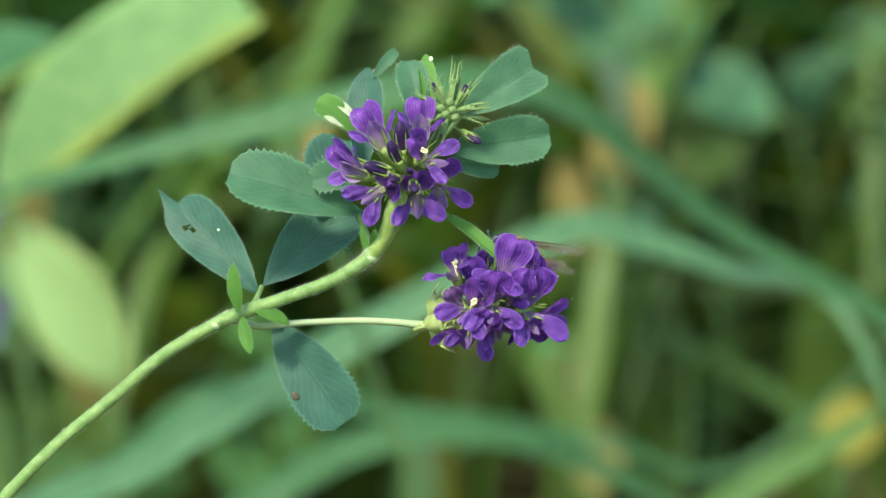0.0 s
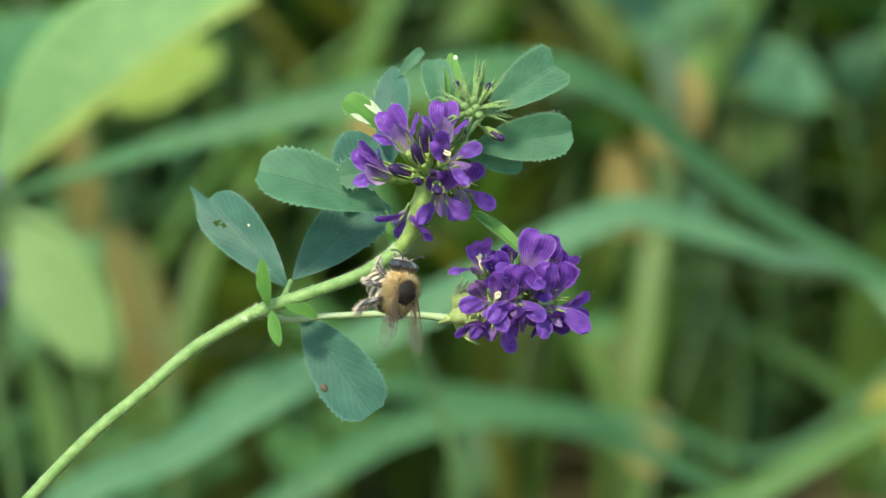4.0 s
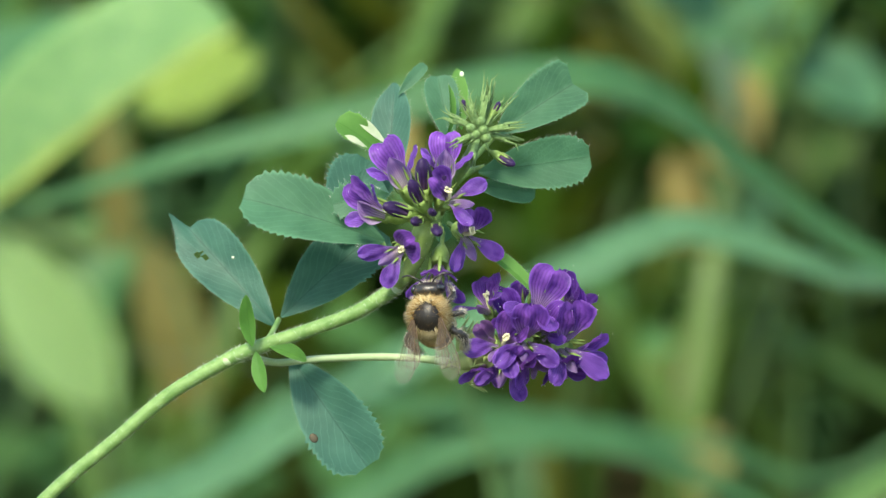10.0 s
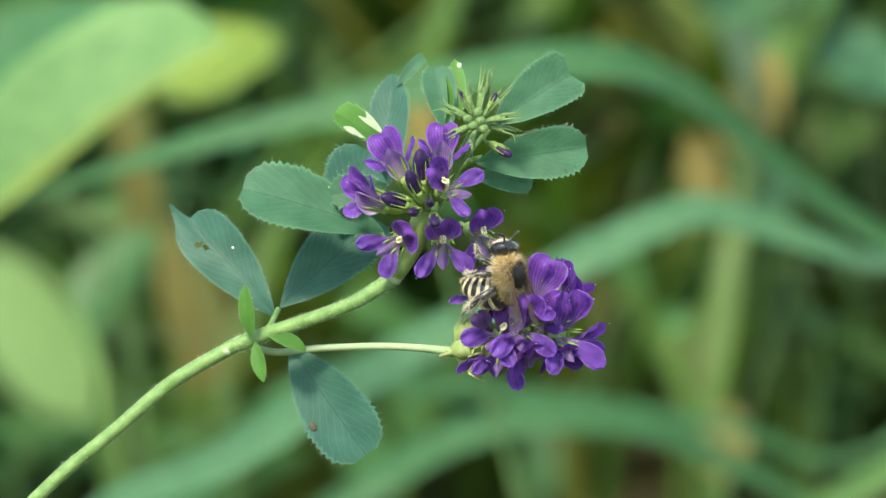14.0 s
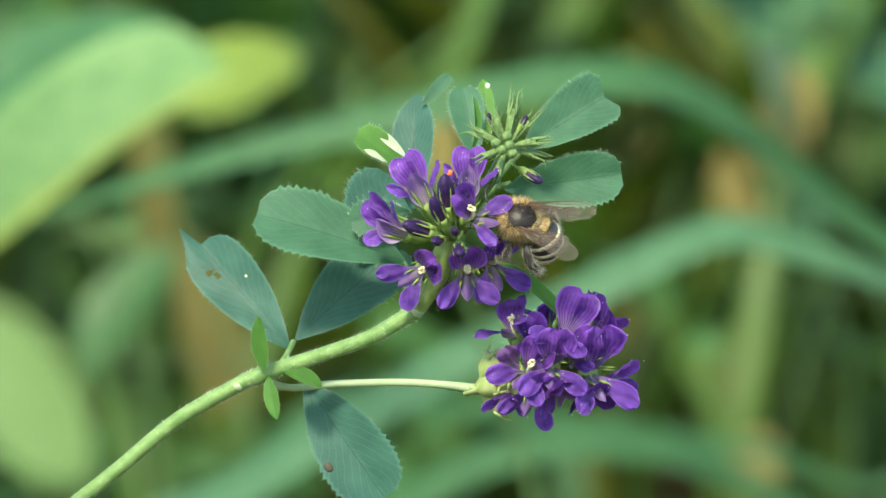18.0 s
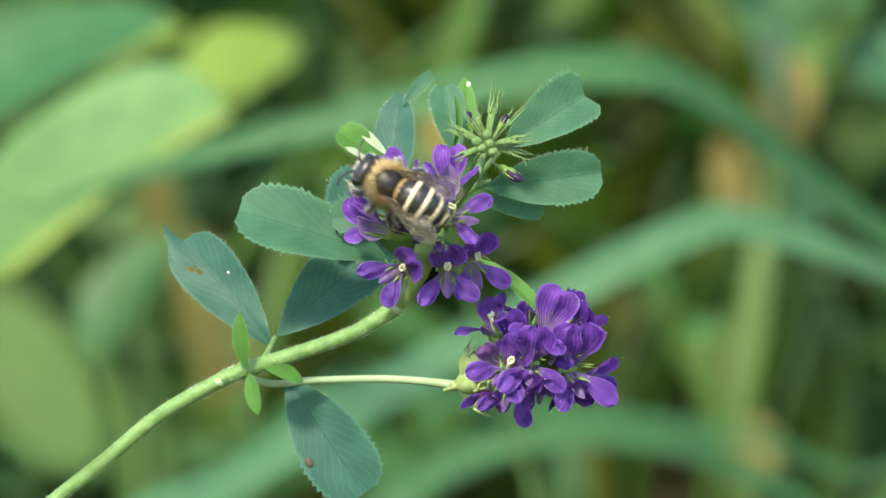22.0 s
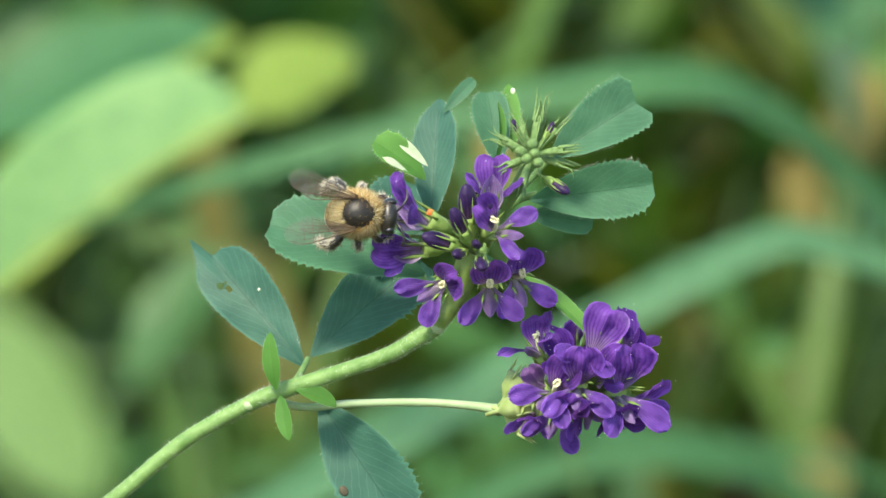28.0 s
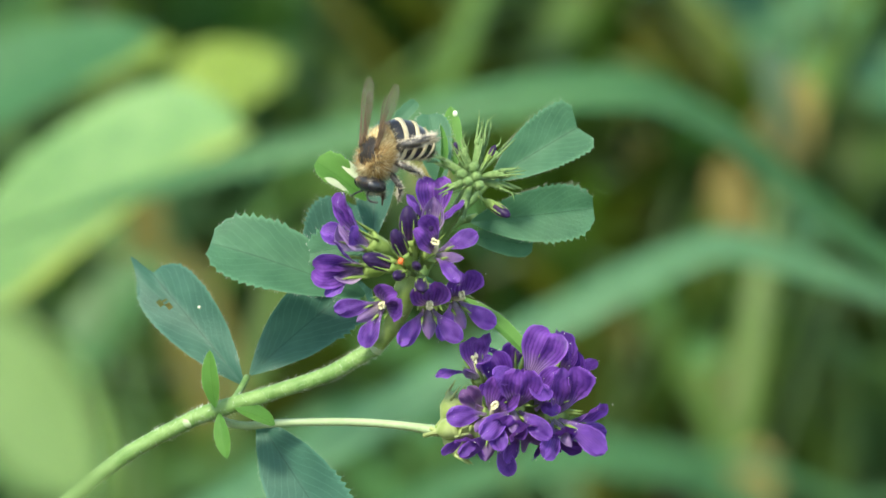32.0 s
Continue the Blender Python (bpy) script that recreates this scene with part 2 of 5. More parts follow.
def meadow_material(name, tones):
    """Grass and herbs: every blade or leaf its own tone."""
    m, nt, bsdf = material(name, 0.5, 0.4)
    geo = nt.nodes.new("ShaderNodeNewGeometry")
    n = len(tones)
    col = ramp(nt, geo.outputs["Random Per Island"], *[(i / (n - 1), c) for i, c in enumerate(tones)])
    col = mixed(nt, maths(nt, "MULTIPLY", noise_of(nt, 90.0), 0.5), col, tuple(c * 0.5 for c in tones[0]))
    nt.links.new(col, bsdf.inputs["Base Color"])
    sheet_of(nt, bsdf, col, 0.35, (1.0, 1.0, 0.45))
    return m


LEAF = leaf_material("alfalfa_leaf", (0.042, 0.148, 0.08), (0.115, 0.29, 0.175), 9.5, lines_of=0.26)
LEAF_BLUE = leaf_material("bluish_alfalfa_leaf", (0.036, 0.128, 0.097), (0.088, 0.24, 0.182), 9.5, rough=0.5, lines_of=0.36)
LEAF_FRESH = leaf_material("young_leaf", (0.09, 0.26, 0.05), (0.17, 0.38, 0.09))
LEAF_WHITE = mottled("bleached_leaf", (0.75, 0.8, 0.62), (0.55, 0.68, 0.4), 500, 0.6)
SCAR = mottled("leaf_scar", (0.05, 0.045, 0.03), (0.11, 0.09, 0.05), 900, 0.8)
PETAL = petal_material("violet_petal", (0.08, 0.02, 0.255), (0.35, 0.15, 0.68), (0.6, 0.48, 0.7), 0.46)
BANNER = petal_material("banner_petal", (0.085, 0.019, 0.24), (0.35, 0.13, 0.63), (0.54, 0.38, 0.6), 0.56)
KEEL = petal_material("keel_petal", (0.24, 0.13, 0.4), (0.45, 0.32, 0.58), (0.7, 0.64, 0.7))
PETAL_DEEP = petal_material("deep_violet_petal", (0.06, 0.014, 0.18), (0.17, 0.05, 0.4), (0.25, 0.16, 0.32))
PETAL_DARK = petal_material("dark_bud_petal", (0.014, 0.005, 0.042), (0.042, 0.013, 0.105), (0.12, 0.06, 0.15))
SPECK = mottled("pollen_speck", (0.7, 0.68, 0.6), (0.85, 0.84, 0.8), 2000, 0.4)
PETAL_FADED = petal_material("fading_petal", (0.19, 0.07, 0.30), (0.36, 0.19, 0.45), (0.55, 0.5, 0.46))
STAMEN = mottled("stamen", (0.62, 0.58, 0.32), (0.75, 0.72, 0.5), 1500, 0.6)
CALYX = mottled("calyx", (0.17, 0.28, 0.06), (0.30, 0.42, 0.13), 700, 0.55, share=0.2)
CALYX_PALE = mottled("pale_calyx", (0.27, 0.36, 0.11), (0.42, 0.5, 0.22), 700, 0.55, share=0.2)
STEM = mottled("stem", (0.10, 0.21, 0.05), (0.215, 0.345, 0.115), 520, 0.5, bump=0.7, depth=0.0003, share=0.1)
STEM_PALE = mottled("pale_stalk", (0.28, 0.40, 0.2), (0.4, 0.5, 0.29), 330, 0.5, share=0.1)
HAIR = mottled("plant_hair", (0.55, 0.62, 0.5), (0.7, 0.75, 0.65), 900, 0.5)


# ---- mesh helpers ----
def part(name, bm, mat, parent=None, label="", m=None):
    """Links a bmesh, or a finished mesh, as one object under a thing or a part."""
    if isinstance(bm, bpy.types.Mesh):
        me = bm
    else:
        me = finished(name, bm, mat)
    ob = new(name, me)
    if parent:
        ob.parent = parent
    if m is not None:
        ob.matrix_basis = m
    return tagged(ob, label)


def finished(name, bm, mat):
    me = bpy.data.meshes.new(name)
    for f in bm.faces:
        f.smooth = True
    for e in bm.edges:
        if len(e.link_faces) == 2 and e.calc_face_angle(0) > 0.9:
            e.smooth = False
    bm.to_mesh(me)
    bm.free()
    me.materials.append(mat)
    return me


def raw(name, verts, faces, mat, smooth=False):
    me = bpy.data.meshes.new(name)
    me.from_pydata(verts, [], faces)
    me.materials.append(mat)
    if smooth:
        me.shade_smooth()
    return me


def curve_through(points, per=8):
    """Points of a smooth line through the given ones, each with its further values (radius)."""
    p = [np.array(q, float) for q in points]
    p = [2 * p[0] - p[1], *p, 2 * p[-1] - p[-2]]
    got = []
    for a, b, c, d in zip(p, p[1:], p[2:], p[3:]):
        for i in range(per):
            t = i / per
            got.append(0.5 * (2 * b + (c - a) * t + (2 * a - 5 * b + 4 * c - d) * t * t + (3 * b - a - 3 * c + d) * t ** 3))
    got.append(p[-2])
    return got


def tube(bm, points, sides=8, per=6, flat=1.0):
    """A round stalk along points (x, y, z, radius), closed at both ends."""
    line = curve_through(points, per) if per > 1 else [np.array(q, float) for q in points]
    rings, side = [], Vector((0.31, 0.17, 0.93))
    for i, q in enumerate(line):
        a, b = line[max(i - 1, 0)], line[min(i + 1, len(line) - 1)]
        t = Vector(b[:3] - a[:3]).normalized()
        side = (side - t * side.dot(t)).normalized()
        other = t.cross(side)
        o, r = Vector(q[:3]), max(q[3], 1e-6)
        rings.append([bm.verts.new(o + side * (r * math.cos(k * math.tau / sides)) + other * (r * flat * math.sin(k * math.tau / sides))) for k in range(sides)])
    for a, b in zip(rings, rings[1:]):
        for k in range(sides):
            bm.faces.new((a[k], a[(k + 1) % sides], b[(k + 1) % sides], b[k]))
    bm.faces.new(rings[0][::-1])
    bm.faces.new(rings[-1])
    return line


def lathe(bm, rows, sides=12, m=None, squash=1.0):
    """A turned body: rows of (z, radius) along z."""
    m = m or Matrix()
    rings = [[bm.verts.new(m @ Vector((max(r, 1e-6) * math.cos(k * math.tau / sides), max(r, 1e-6) * squash * math.sin(k * math.tau / sides), z))) for k in range(sides)] for z, r in rows]
    for a, b in zip(rings, rings[1:]):
        for k in range(sides):
            bm.faces.new((a[k], a[(k + 1) % sides], b[(k + 1) % sides], b[k]))
    bm.faces.new(rings[0][::-1])
    bm.faces.new(rings[-1])


def egg(bm, centre, radii, rings=10, sides=14, m=None):
    """A rounded body about centre."""
    m = m or Matrix()
    place = m @ Matrix.Translation(centre) @ Matrix.Diagonal((*radii, 1))
    lathe(bm, [(-math.cos(math.pi * i / rings), math.sin(math.pi * i / rings)) for i in range(rings + 1)], sides, place)


def spike(bm, root, way, length, radius):
    """A fine hair."""
    way = way.normalized()
    a = way.orthogonal().normalized()
    b = way.cross(a)
    foot = [bm.verts.new(root + a * radius * math.cos(k * 2.094) + b * radius * math.sin(k * 2.094)) for k in range(3)]
    top = bm.verts.new(root + way * length)
    for k in range(3):
        bm.faces.new((foot[k], foot[(k + 1) % 3], top))


def profile(stops):
    xs, ys = zip(*stops)
    return lambda v: float(np.interp(v, xs, ys))


OBOVATE = profile(((0, .05), (.06, .27), (.18, .58), (.35, .86), (.5, .97), (.66, 1), (.8, .95), (.9, .8), (.96, .6), (1, .28)))
OVAL = profile(((0, .05), (.08, .34), (.2, .66), (.4, .95), (.52, 1), (.7, .9), (.84, .66), (.94, .36), (1, .04)))
WEDGE = profile(((0, .05), (.1, .24), (.3, .6), (.55, .88), (.78, 1), (.92, .98), (.97, .86), (1, .6)))
POINTED = profile(((0, .05), (.1, .36), (.28, .74), (.46, .96), (.6, 1), (.74, .9), (.84, .7), (.92, .4), (1, .1)))
CUNEATE = profile(((0, .05), (.06, .2), (.18, .47), (.35, .77), (.5, .93), (.66, 1), (.8, .98), (.9, .86), (.96, .66), (1, .38)))
BLADE = profile(((0, .7), (.1, .85), (.4, 1), (.7, .85), (.88, .5), (1, .03)))


def leaf(length, width, shape=OBOVATE, fold=12.0, curl=15.0, teeth=0.0, thick=0.00016, nv=45, nu=4, part_u=(-1, 1), part_v=(0, 1), lift=0.0, wave=0.0, notch=0.0, spur=0.0, holes=()):
    """A leaf from its base along +y, its face to +z, folded along the midrib and curled down to the tip."""
    bm = bmesh.new()
    uv = bm.loops.layers.uv.new("UVMap")
    rows, place, lean = [], Vector((0, 0, 0)), math.sin(radians(fold))
    for i in range(nv + 1):
        v = i / nv
        a = radians(curl) * (v * 1.5 - 0.5)
        if i:
            place = place + Vector((0, math.cos(a), -math.sin(a))) * (length / nv)
        half = width / 2 * shape(v)
        if v < part_v[0] - 1e-6 or v > part_v[1] + 1e-6:
            continue
        row = []
        for j in range(-nu, nu + 1):
            s = j / nu
            if s < part_u[0] - 1e-6 or s > part_u[1] + 1e-6:
                continue
            jag = 1.0
            y_jag = 0.0
            if teeth and abs(j) == nu and v > 0.56:
                big = teeth * (0.7 + 0.8 * ((i * 7 + j) % 5) / 5)
                jag = 1 + big * (1 if i % 3 == 0 else -0.2 if i % 3 == 1 else 0.3)
                y_jag = big * 0.06 * length * (1 if i % 3 == 0 else 0)
            if teeth and i == nu and j == 0:
                y_jag = teeth * 0.25 * length
            if spur and v > 0.8 and s < 0.1:
                y_jag += spur * length * ((v - 0.8) / 0.2) ** 1.5 * max(0.0, 1 - abs(s + 0.45) / 0.55)
            if notch and v > 0.7:
                y_jag += notch * length * abs(s) * (v - 0.7) / 0.3
            x = half * s * jag
            z = abs(x) * lean + lift + wave * width * math.sin(v * 9 + s * 2) * abs(s)
            n = Vector((0, math.sin(a), math.cos(a)))
            row.append((bm.verts.new(place + Vector((x * math.cos(radians(fold)), y_jag, 0)) + n * z), (0.5 + s / 2, v)))
        rows.append(row)
    for i, (a, b) in enumerate(zip(rows, rows[1:])):
        for k in range(len(a) - 1):
            if (i, k) in holes:
                continue
            quad = (a[k], a[k + 1], b[k + 1], b[k])
            f = bm.faces.new([q[0] for q in quad])
            for loop, q in zip(f.loops, quad):
                loop[uv].uv = q[1]
    bmesh.ops.solidify(bm, geom=bm.faces[:], thickness=thick)
    return bm


BANNER_SHAPE = profile(((0, .16), (.2, .3), (.38, .52), (.55, .85), (.7, 1), (.84, .98), (.94, .8), (1, .5)))
WING_SHAPE = profile(((0, .1), (.2, .2), (.38, .45), (.55, .82), (.7, 1), (.84, .96), (.94, .7), (1, .3)))


def petal(length, width, b0, b1, cup=0.2, shape=OBOVATE, ruffle=0.0, thick=0.0001, nv=14, nu=5, crease=0.0):
    """A petal that starts along +z and bends to +y from b0 to b1 degrees."""
    bm = bmesh.new()
    uv = bm.loops.layers.uv.new("UVMap")
    rows, place = [], Vector((0, 0, 0))
    for i in range(nv + 1):
        v = i / nv
        a = radians(b0 + (b1 - b0) * v ** 0.8)
        if i:
            place = place + Vector((0, math.sin(a), math.cos(a))) * (length / nv)
        n = Vector((0, math.cos(a), -math.sin(a)))
        half = width / 2 * shape(v)
        row = []
        for j in range(-nu, nu + 1):
            s = j / nu
            lift = cup * half * s * s + ruffle * half * (math.sin(v * 8 + s * 5) + 0.8 * v * math.sin(v * 23 + s * 9 + cup * 40)) - crease * half * max(0.0, 1 - abs(s) * 3)
            lift += half * 0.34 * v * noise.noise(Vector((s * 1.7 + cup * 31, v * 4.2, length * 4000)))
            tuck = Vector((0, math.sin(a), math.cos(a))) * (-0.06 * length * max(0.0, 1 - abs(s) * 2.5) * max(0.0, v - 0.75) * 4 if crease else 0.0)
            row.append((bm.verts.new(place + Vector((half * s, 0, 0)) + n * lift + tuck), (0.5 + s / 2, v)))
        rows.append(row)
    for a, b in zip(rows, rows[1:]):
        for k in range(len(a) - 1):
            quad = (a[k], a[k + 1], b[k + 1], b[k])
            f = bm.faces.new([q[0] for q in quad])
            for loop, q in zip(f.loops, quad):
                loop[uv].uv = q[1]
    bmesh.ops.solidify(bm, geom=bm.faces[:], thickness=thick)
    return bm


# ---- the ground ----
def lay_ground():
    marks = [-400, -120, -40, -15, -6, -3] + [-2 + 0.1 * i for i in range(41)] + [3, 6, 15, 40, 120, 400]
    n = len(marks)
    verts = []
    for y in marks:
        for x in marks:
            near = max(0.0, 1 - max(abs(x), abs(y)) / 3)
            verts.append((x, y + 0.5, near * (0.018 * noise.noise(Vector((x * 3, y * 3, 0))) - 0.012) if near else 0.0))
    faces = [(j * n + i, j * n + i + 1, (j + 1) * n + i + 1, (j + 1) * n + i) for j in range(n - 1) for i in range(n - 1)]
    soil = mottled("soil", (0.06, 0.055, 0.025), (0.11, 0.10, 0.04), 14, 0.9, 0.2, 0.6, 0.01)
    tagged(new("ground", raw("ground", verts, faces, soil, True)), "dark earth with litter under meadow grass", "ground", kind="structure")


lay_ground()
random.seed(5)

GRASS = leaf_material("grass_blade", (0.056, 0.185, 0.078), (0.1, 0.27, 0.12), 0.0, 0.3, 0.5)
GRASS_PALE = leaf_material("pale_grass_blade", (0.105, 0.26, 0.145), (0.17, 0.37, 0.215), 0.0, 0.3, 0.5)
GRASS_SUN = leaf_material("light_grass", (0.10, 0.22, 0.07), (0.16, 0.32, 0.10), 0.0, 0.35, 0.5)
BROAD = leaf_material("broad_leaf", (0.12, 0.28, 0.11), (0.25, 0.43, 0.18), 9.0, 0.35, 0.5, lit_half=(0.48, 0.56, 0.15))
PALE = leaf_material("pale_leaf", (0.27, 0.42, 0.18), (0.36, 0.52, 0.24), 9.0, 0.4, 0.45)
YELLOWED = leaf_material("yellowing_leaf", (0.24, 0.36, 0.075), (0.33, 0.45, 0.11), 8.0, 0.35, 0.45)
TAN = leaf_material("withered_leaf", (0.27, 0.225, 0.07), (0.36, 0.31, 0.11), 7.0, 0.3, 0.7)
STRAW = leaf_material("straw_leaf", (0.3, 0.3, 0.05), (0.4, 0.38, 0.08), 7.0, 0.3, 0.7)
OCHRE = leaf_material("ochre_blade", (0.15, 0.145, 0.035), (0.21, 0.195, 0.05), 0.0, 0.3, 0.7)
STALK = mottled("meadow_stalk", (0.06, 0.13, 0.04), (0.1, 0.19, 0.06), 120, 0.6)
OLIVE = leaf_material("olive_grass", (0.08, 0.145, 0.04), (0.13, 0.2, 0.06), 0.0, 0.3, 0.6)
HERB = leaf_material("herb_leaf", (0.06, 0.165, 0.06), (0.10, 0.25, 0.085), 8.0, 0.3, 0.45)


def long_blade(points, width, mat, label, root, tip=None, group="long grass blades", shape=BLADE):
    """A grass blade through plan places (x, y, w), rooted in the ground at root (x, y)."""
    unit = STEP * (1 + points[0][2] / 1000 / REACH)
    line = [Vector((root[0], root[1], -0.005))]
    first = spot(*points[0])
    line.append(Vector((root[0] * 0.75 + first.x * 0.25, root[1] * 0.75 + first.y * 0.25, first.z * 0.55)))
    line += [spot(*p) for p in points]
    if tip:
        line.append(Vector(tip))
    path = [Vector(q) for q in curve_through([tuple(p) for p in line], 9)]
    bm = bmesh.new()
    uv = bm.loops.layers.uv.new("UVMap")
    rows, n = [], len(path)
    for i, p in enumerate(path):
        v = i / (n - 1)
        t = (path[min(i + 1, n - 1)] - path[max(i - 1, 0)]).normalized()
        across = t.cross(Vector((0.08, -0.82, 0.56))).normalized()
        up = across.cross(t)
        half = width / 2 * unit * shape(v)
        rows.append([(bm.verts.new(p + across * half * s + up * (abs(s) * half * 0.3)), (0.5 + s / 2, v)) for s in (-1, -0.5, 0, 0.5, 1)])
    for a, b in zip(rows, rows[1:]):
        for k in range(4):
            quad = (a[k], a[k + 1], b[k + 1], b[k])
            f = bm.faces.new([q[0] for q in quad])
            for loop, q in zip(f.loops, quad):
                loop[uv].uv = q[1]
    bmesh.ops.solidify(bm, geom=bm.faces[:], thickness=0.0003)
    thing = new("tall_grass")
    thing.location = (root[0], root[1], 0)
    back = Matrix.Translation(-thing.location)
    part("blade", bm, mat, thing, m=back)
    bm = bmesh.new()
    tube(bm, [(*(p + Vector((0.0, -0.0004, -0.0002))), 0.0004) for p in path[::2]], 5, 1)
    part("midrib", bm, STALK, thing, m=back)
    return tagged(thing, label, "grass", group)


def standing_leaf(x, y, w, way, face, length, width, mat, label, category="leaf plant", shape=OVAL, fold=10.0, curl=20.0, aside=0.0):
    """A single broad leaf on a stalk from the ground: its base at a plan place, its way and its face in the view's axes."""
    base = spot(x, y, w)
    unit = STEP * (1 + w / 1000 / REACH)
    length, width = length * unit, width * unit
    z, y_axis = along(*face), along(*way).normalized()
    z = (z - y_axis * z.dot(y_axis)).normalized()
    m = Matrix((y_axis.cross(z), y_axis, z)).transposed().to_4x4()
    m.translation = base
    thing = new("broadleaf_plant")
    thing.location = Vector((base.x + aside, base.y + 0.01, 0))
    back = Matrix.Translation(-thing.location)
    part("leaf_blade", leaf(length, width, shape, fold, curl, 0, 0.0003, 20, 4, wave=0.02), mat, thing, m=back @ m)
    bm = bmesh.new()
    d = base - thing.location
    to = along(*way).normalized()
    lean = random.uniform(-0.03, 0.03)
    tube(bm, [(0, 0, -0.004, 0.0012), (0, 0, d.z * 0.9, 0.001), (d.x * 0.5, d.y, d.z + abs(d.x) * 0.6, 0.0008), (*(d - to * 0.003), 0.0006), (*(d + to * 0.002), 0.0005)] if aside else [(lean, 0, -0.004, 0.0012), (d.x * 0.4 + lean * 1.2, d.y * 0.3, d.z * 0.55, 0.0011), (*(d - to * 0.01), 0.001), (*(d + to * 0.004), 0.0008)], 7, 5)
    part("leaf_stalk", bm, STALK, thing)
    return tagged(thing, label, category, "broad leaves in the meadow")


# ---- the meadow behind: the large leaves and blades ----
broad_leaf = standing_leaf(-126, 457, 850, (.76, -.64, .05), (-.35, -.6, -.7), 640, 350, BROAD, "broad pale green leaf swaying in the grass", fold=38, curl=14, shape=OBOVATE)
standing_leaf(-140, 230, 973, (.85, -.5, .1), (-.2, -.7, -.7), 520, 210, GRASS, "broad green leaf leaning behind another leaf")
standing_leaf(335, 170, 1300, (.8, -.5, .1), (-.2, -.75, -.6), 240, 225, YELLOWED, "rounded yellowing leaf in the grass")
standing_leaf(110, 120, 1245, (.9, -.4, .1), (-.2, -.75, -.6), 260, 120, YELLOWED, "narrow yellow-green leaf in the grass")
drooping = standing_leaf(-59, 451, -400, (.55, .83, .05), (-.3, -.5, -.8), 425, 195, PALE, "pale green drooping leaf near the flower", curl=10, aside=-0.03)
standing_leaf(-90, 330, 1650, (.3, -.95, .1), (-.3, -.3, -.9), 624, 208, HERB, "bluish green upright leaf")
long_blade([(2060, 720, 870), (1868, 560, 859), (1600, 410, 836), (1429, 282, 814), (1290, 170, 793), (1146, 112, 777), (930, 128, 770), (718, 178, 770), (372, 262, 777)], 78, GRASS, "long bluish green grass blade arching over", (0.226, 0.625), spot(30, 372, 800), shape=profile(((0, .45), (.4, .58), (.55, .75), (.7, .95), (.82, .85), (.93, .45), (1, .03))))
long_blade([(150, 1010, 797), (436, 838, 820), (600, 738, 834), (781, 634, 847), (960, 538, 855), (1126, 450, 862), (1230, 402, 868), (1312, 380, 873), (1430, 412, 880), (1573, 462, 890), (1800, 560, 919)], 76, GRASS_PALE, "broad bluish green grass blade bent across the others", (-0.134, 0.729), (0.181, 0.769, 0.160))
long_blade([(560, 1010, 1067), (700, 885, 1067), (850, 795, 1077), (1010, 755, 1084), (1180, 765, 1094), (1330, 820, 1111), (1480, 900, 1125)], 66, GRASS, "curved green grass blade low in the meadow", (-0.055, 1.062), (0.149, 1.102, 0.100))
long_blade([(560, 700, 1249), (800, 690, 1267), (1050, 718, 1286), (1350, 765, 1306), (1640, 800, 1325)], 40, GRASS, "flat-lying green grass blade", (-0.099, 1.260), (0.252, 1.300, 0.190))
long_blade([(1340, 1030, 855), (1490, 945, 864), (1640, 860, 871), (1800, 770, 880), (1930, 690, 890)], 62, GRASS_SUN, "light green grass blade rising aslant", (0.050, 0.854), None)
long_blade([(1490, 560, 1650), (1560, 640, 1671), (1660, 720, 1693)], 37, GRASS_SUN, "short light grass blade hanging over", (0.222, 1.638), None)
standing_leaf(430, 690, 1412, (-.25, -.95, .1), (-.1, -.5, -.8), 330, 120, OCHRE, "broad ochre withered leaf standing upright", shape=BLADE)
standing_leaf(300, 420, 1500, (-.1, -.98, .1), (.1, -.5, -.8), 300, 80, OCHRE, "narrow ochre withered leaf", shape=BLADE)
standing_leaf(800, 300, 829, (-.08, -.98, .05), (.1, -.5, -.8), 150, 62, TAN, "upright tan withered leaf tip", shape=BLADE)
standing_leaf(1315, 400, 1636, (-.05, -.98, .1), (0, -.5, -.8), 190, 80, TAN, "pale tan withered leaf standing upright", shape=BLADE)
standing_leaf(1385, 262, 1545, (.25, -.95, .2), (0, -.6, -.75), 200, 115, TAN, "small withered orange-tan leaf", shape=BLADE)
standing_leaf(1345, 860, 1500, (.1, -.9, .1), (0, -.5, -.8), 140, 95, TAN, "small withered tan leaf low in the grass")
standing_leaf(1815, 800, 1500, (.1, -.9, .1), (0, -.5, -.8), 130, 120, STRAW, "small bright yellow leaf beside a grass blade")
standing_leaf(150, 640, 1327, (.5, -.8, .1), (-.2, -.6, -.75), 300, 130, HERB, "green leaf in the shade of the meadow")
standing_leaf(560, 420, 1853, (.2, -.95, .1), (-.2, -.6, -.75), 330, 150, HERB, "green leaf in the shade of the meadow")
standing_leaf(1130, 640, 1853, (.3, -.9, .1), (0, -.6, -.75), 320, 150, HERB, "green leaf in the shade of the meadow")
standing_leaf(1000, 900, 1613, (.4, -.85, .1), (0, -.6, -.75), 240, 110, HERB, "green leaf in the shade of the meadow")
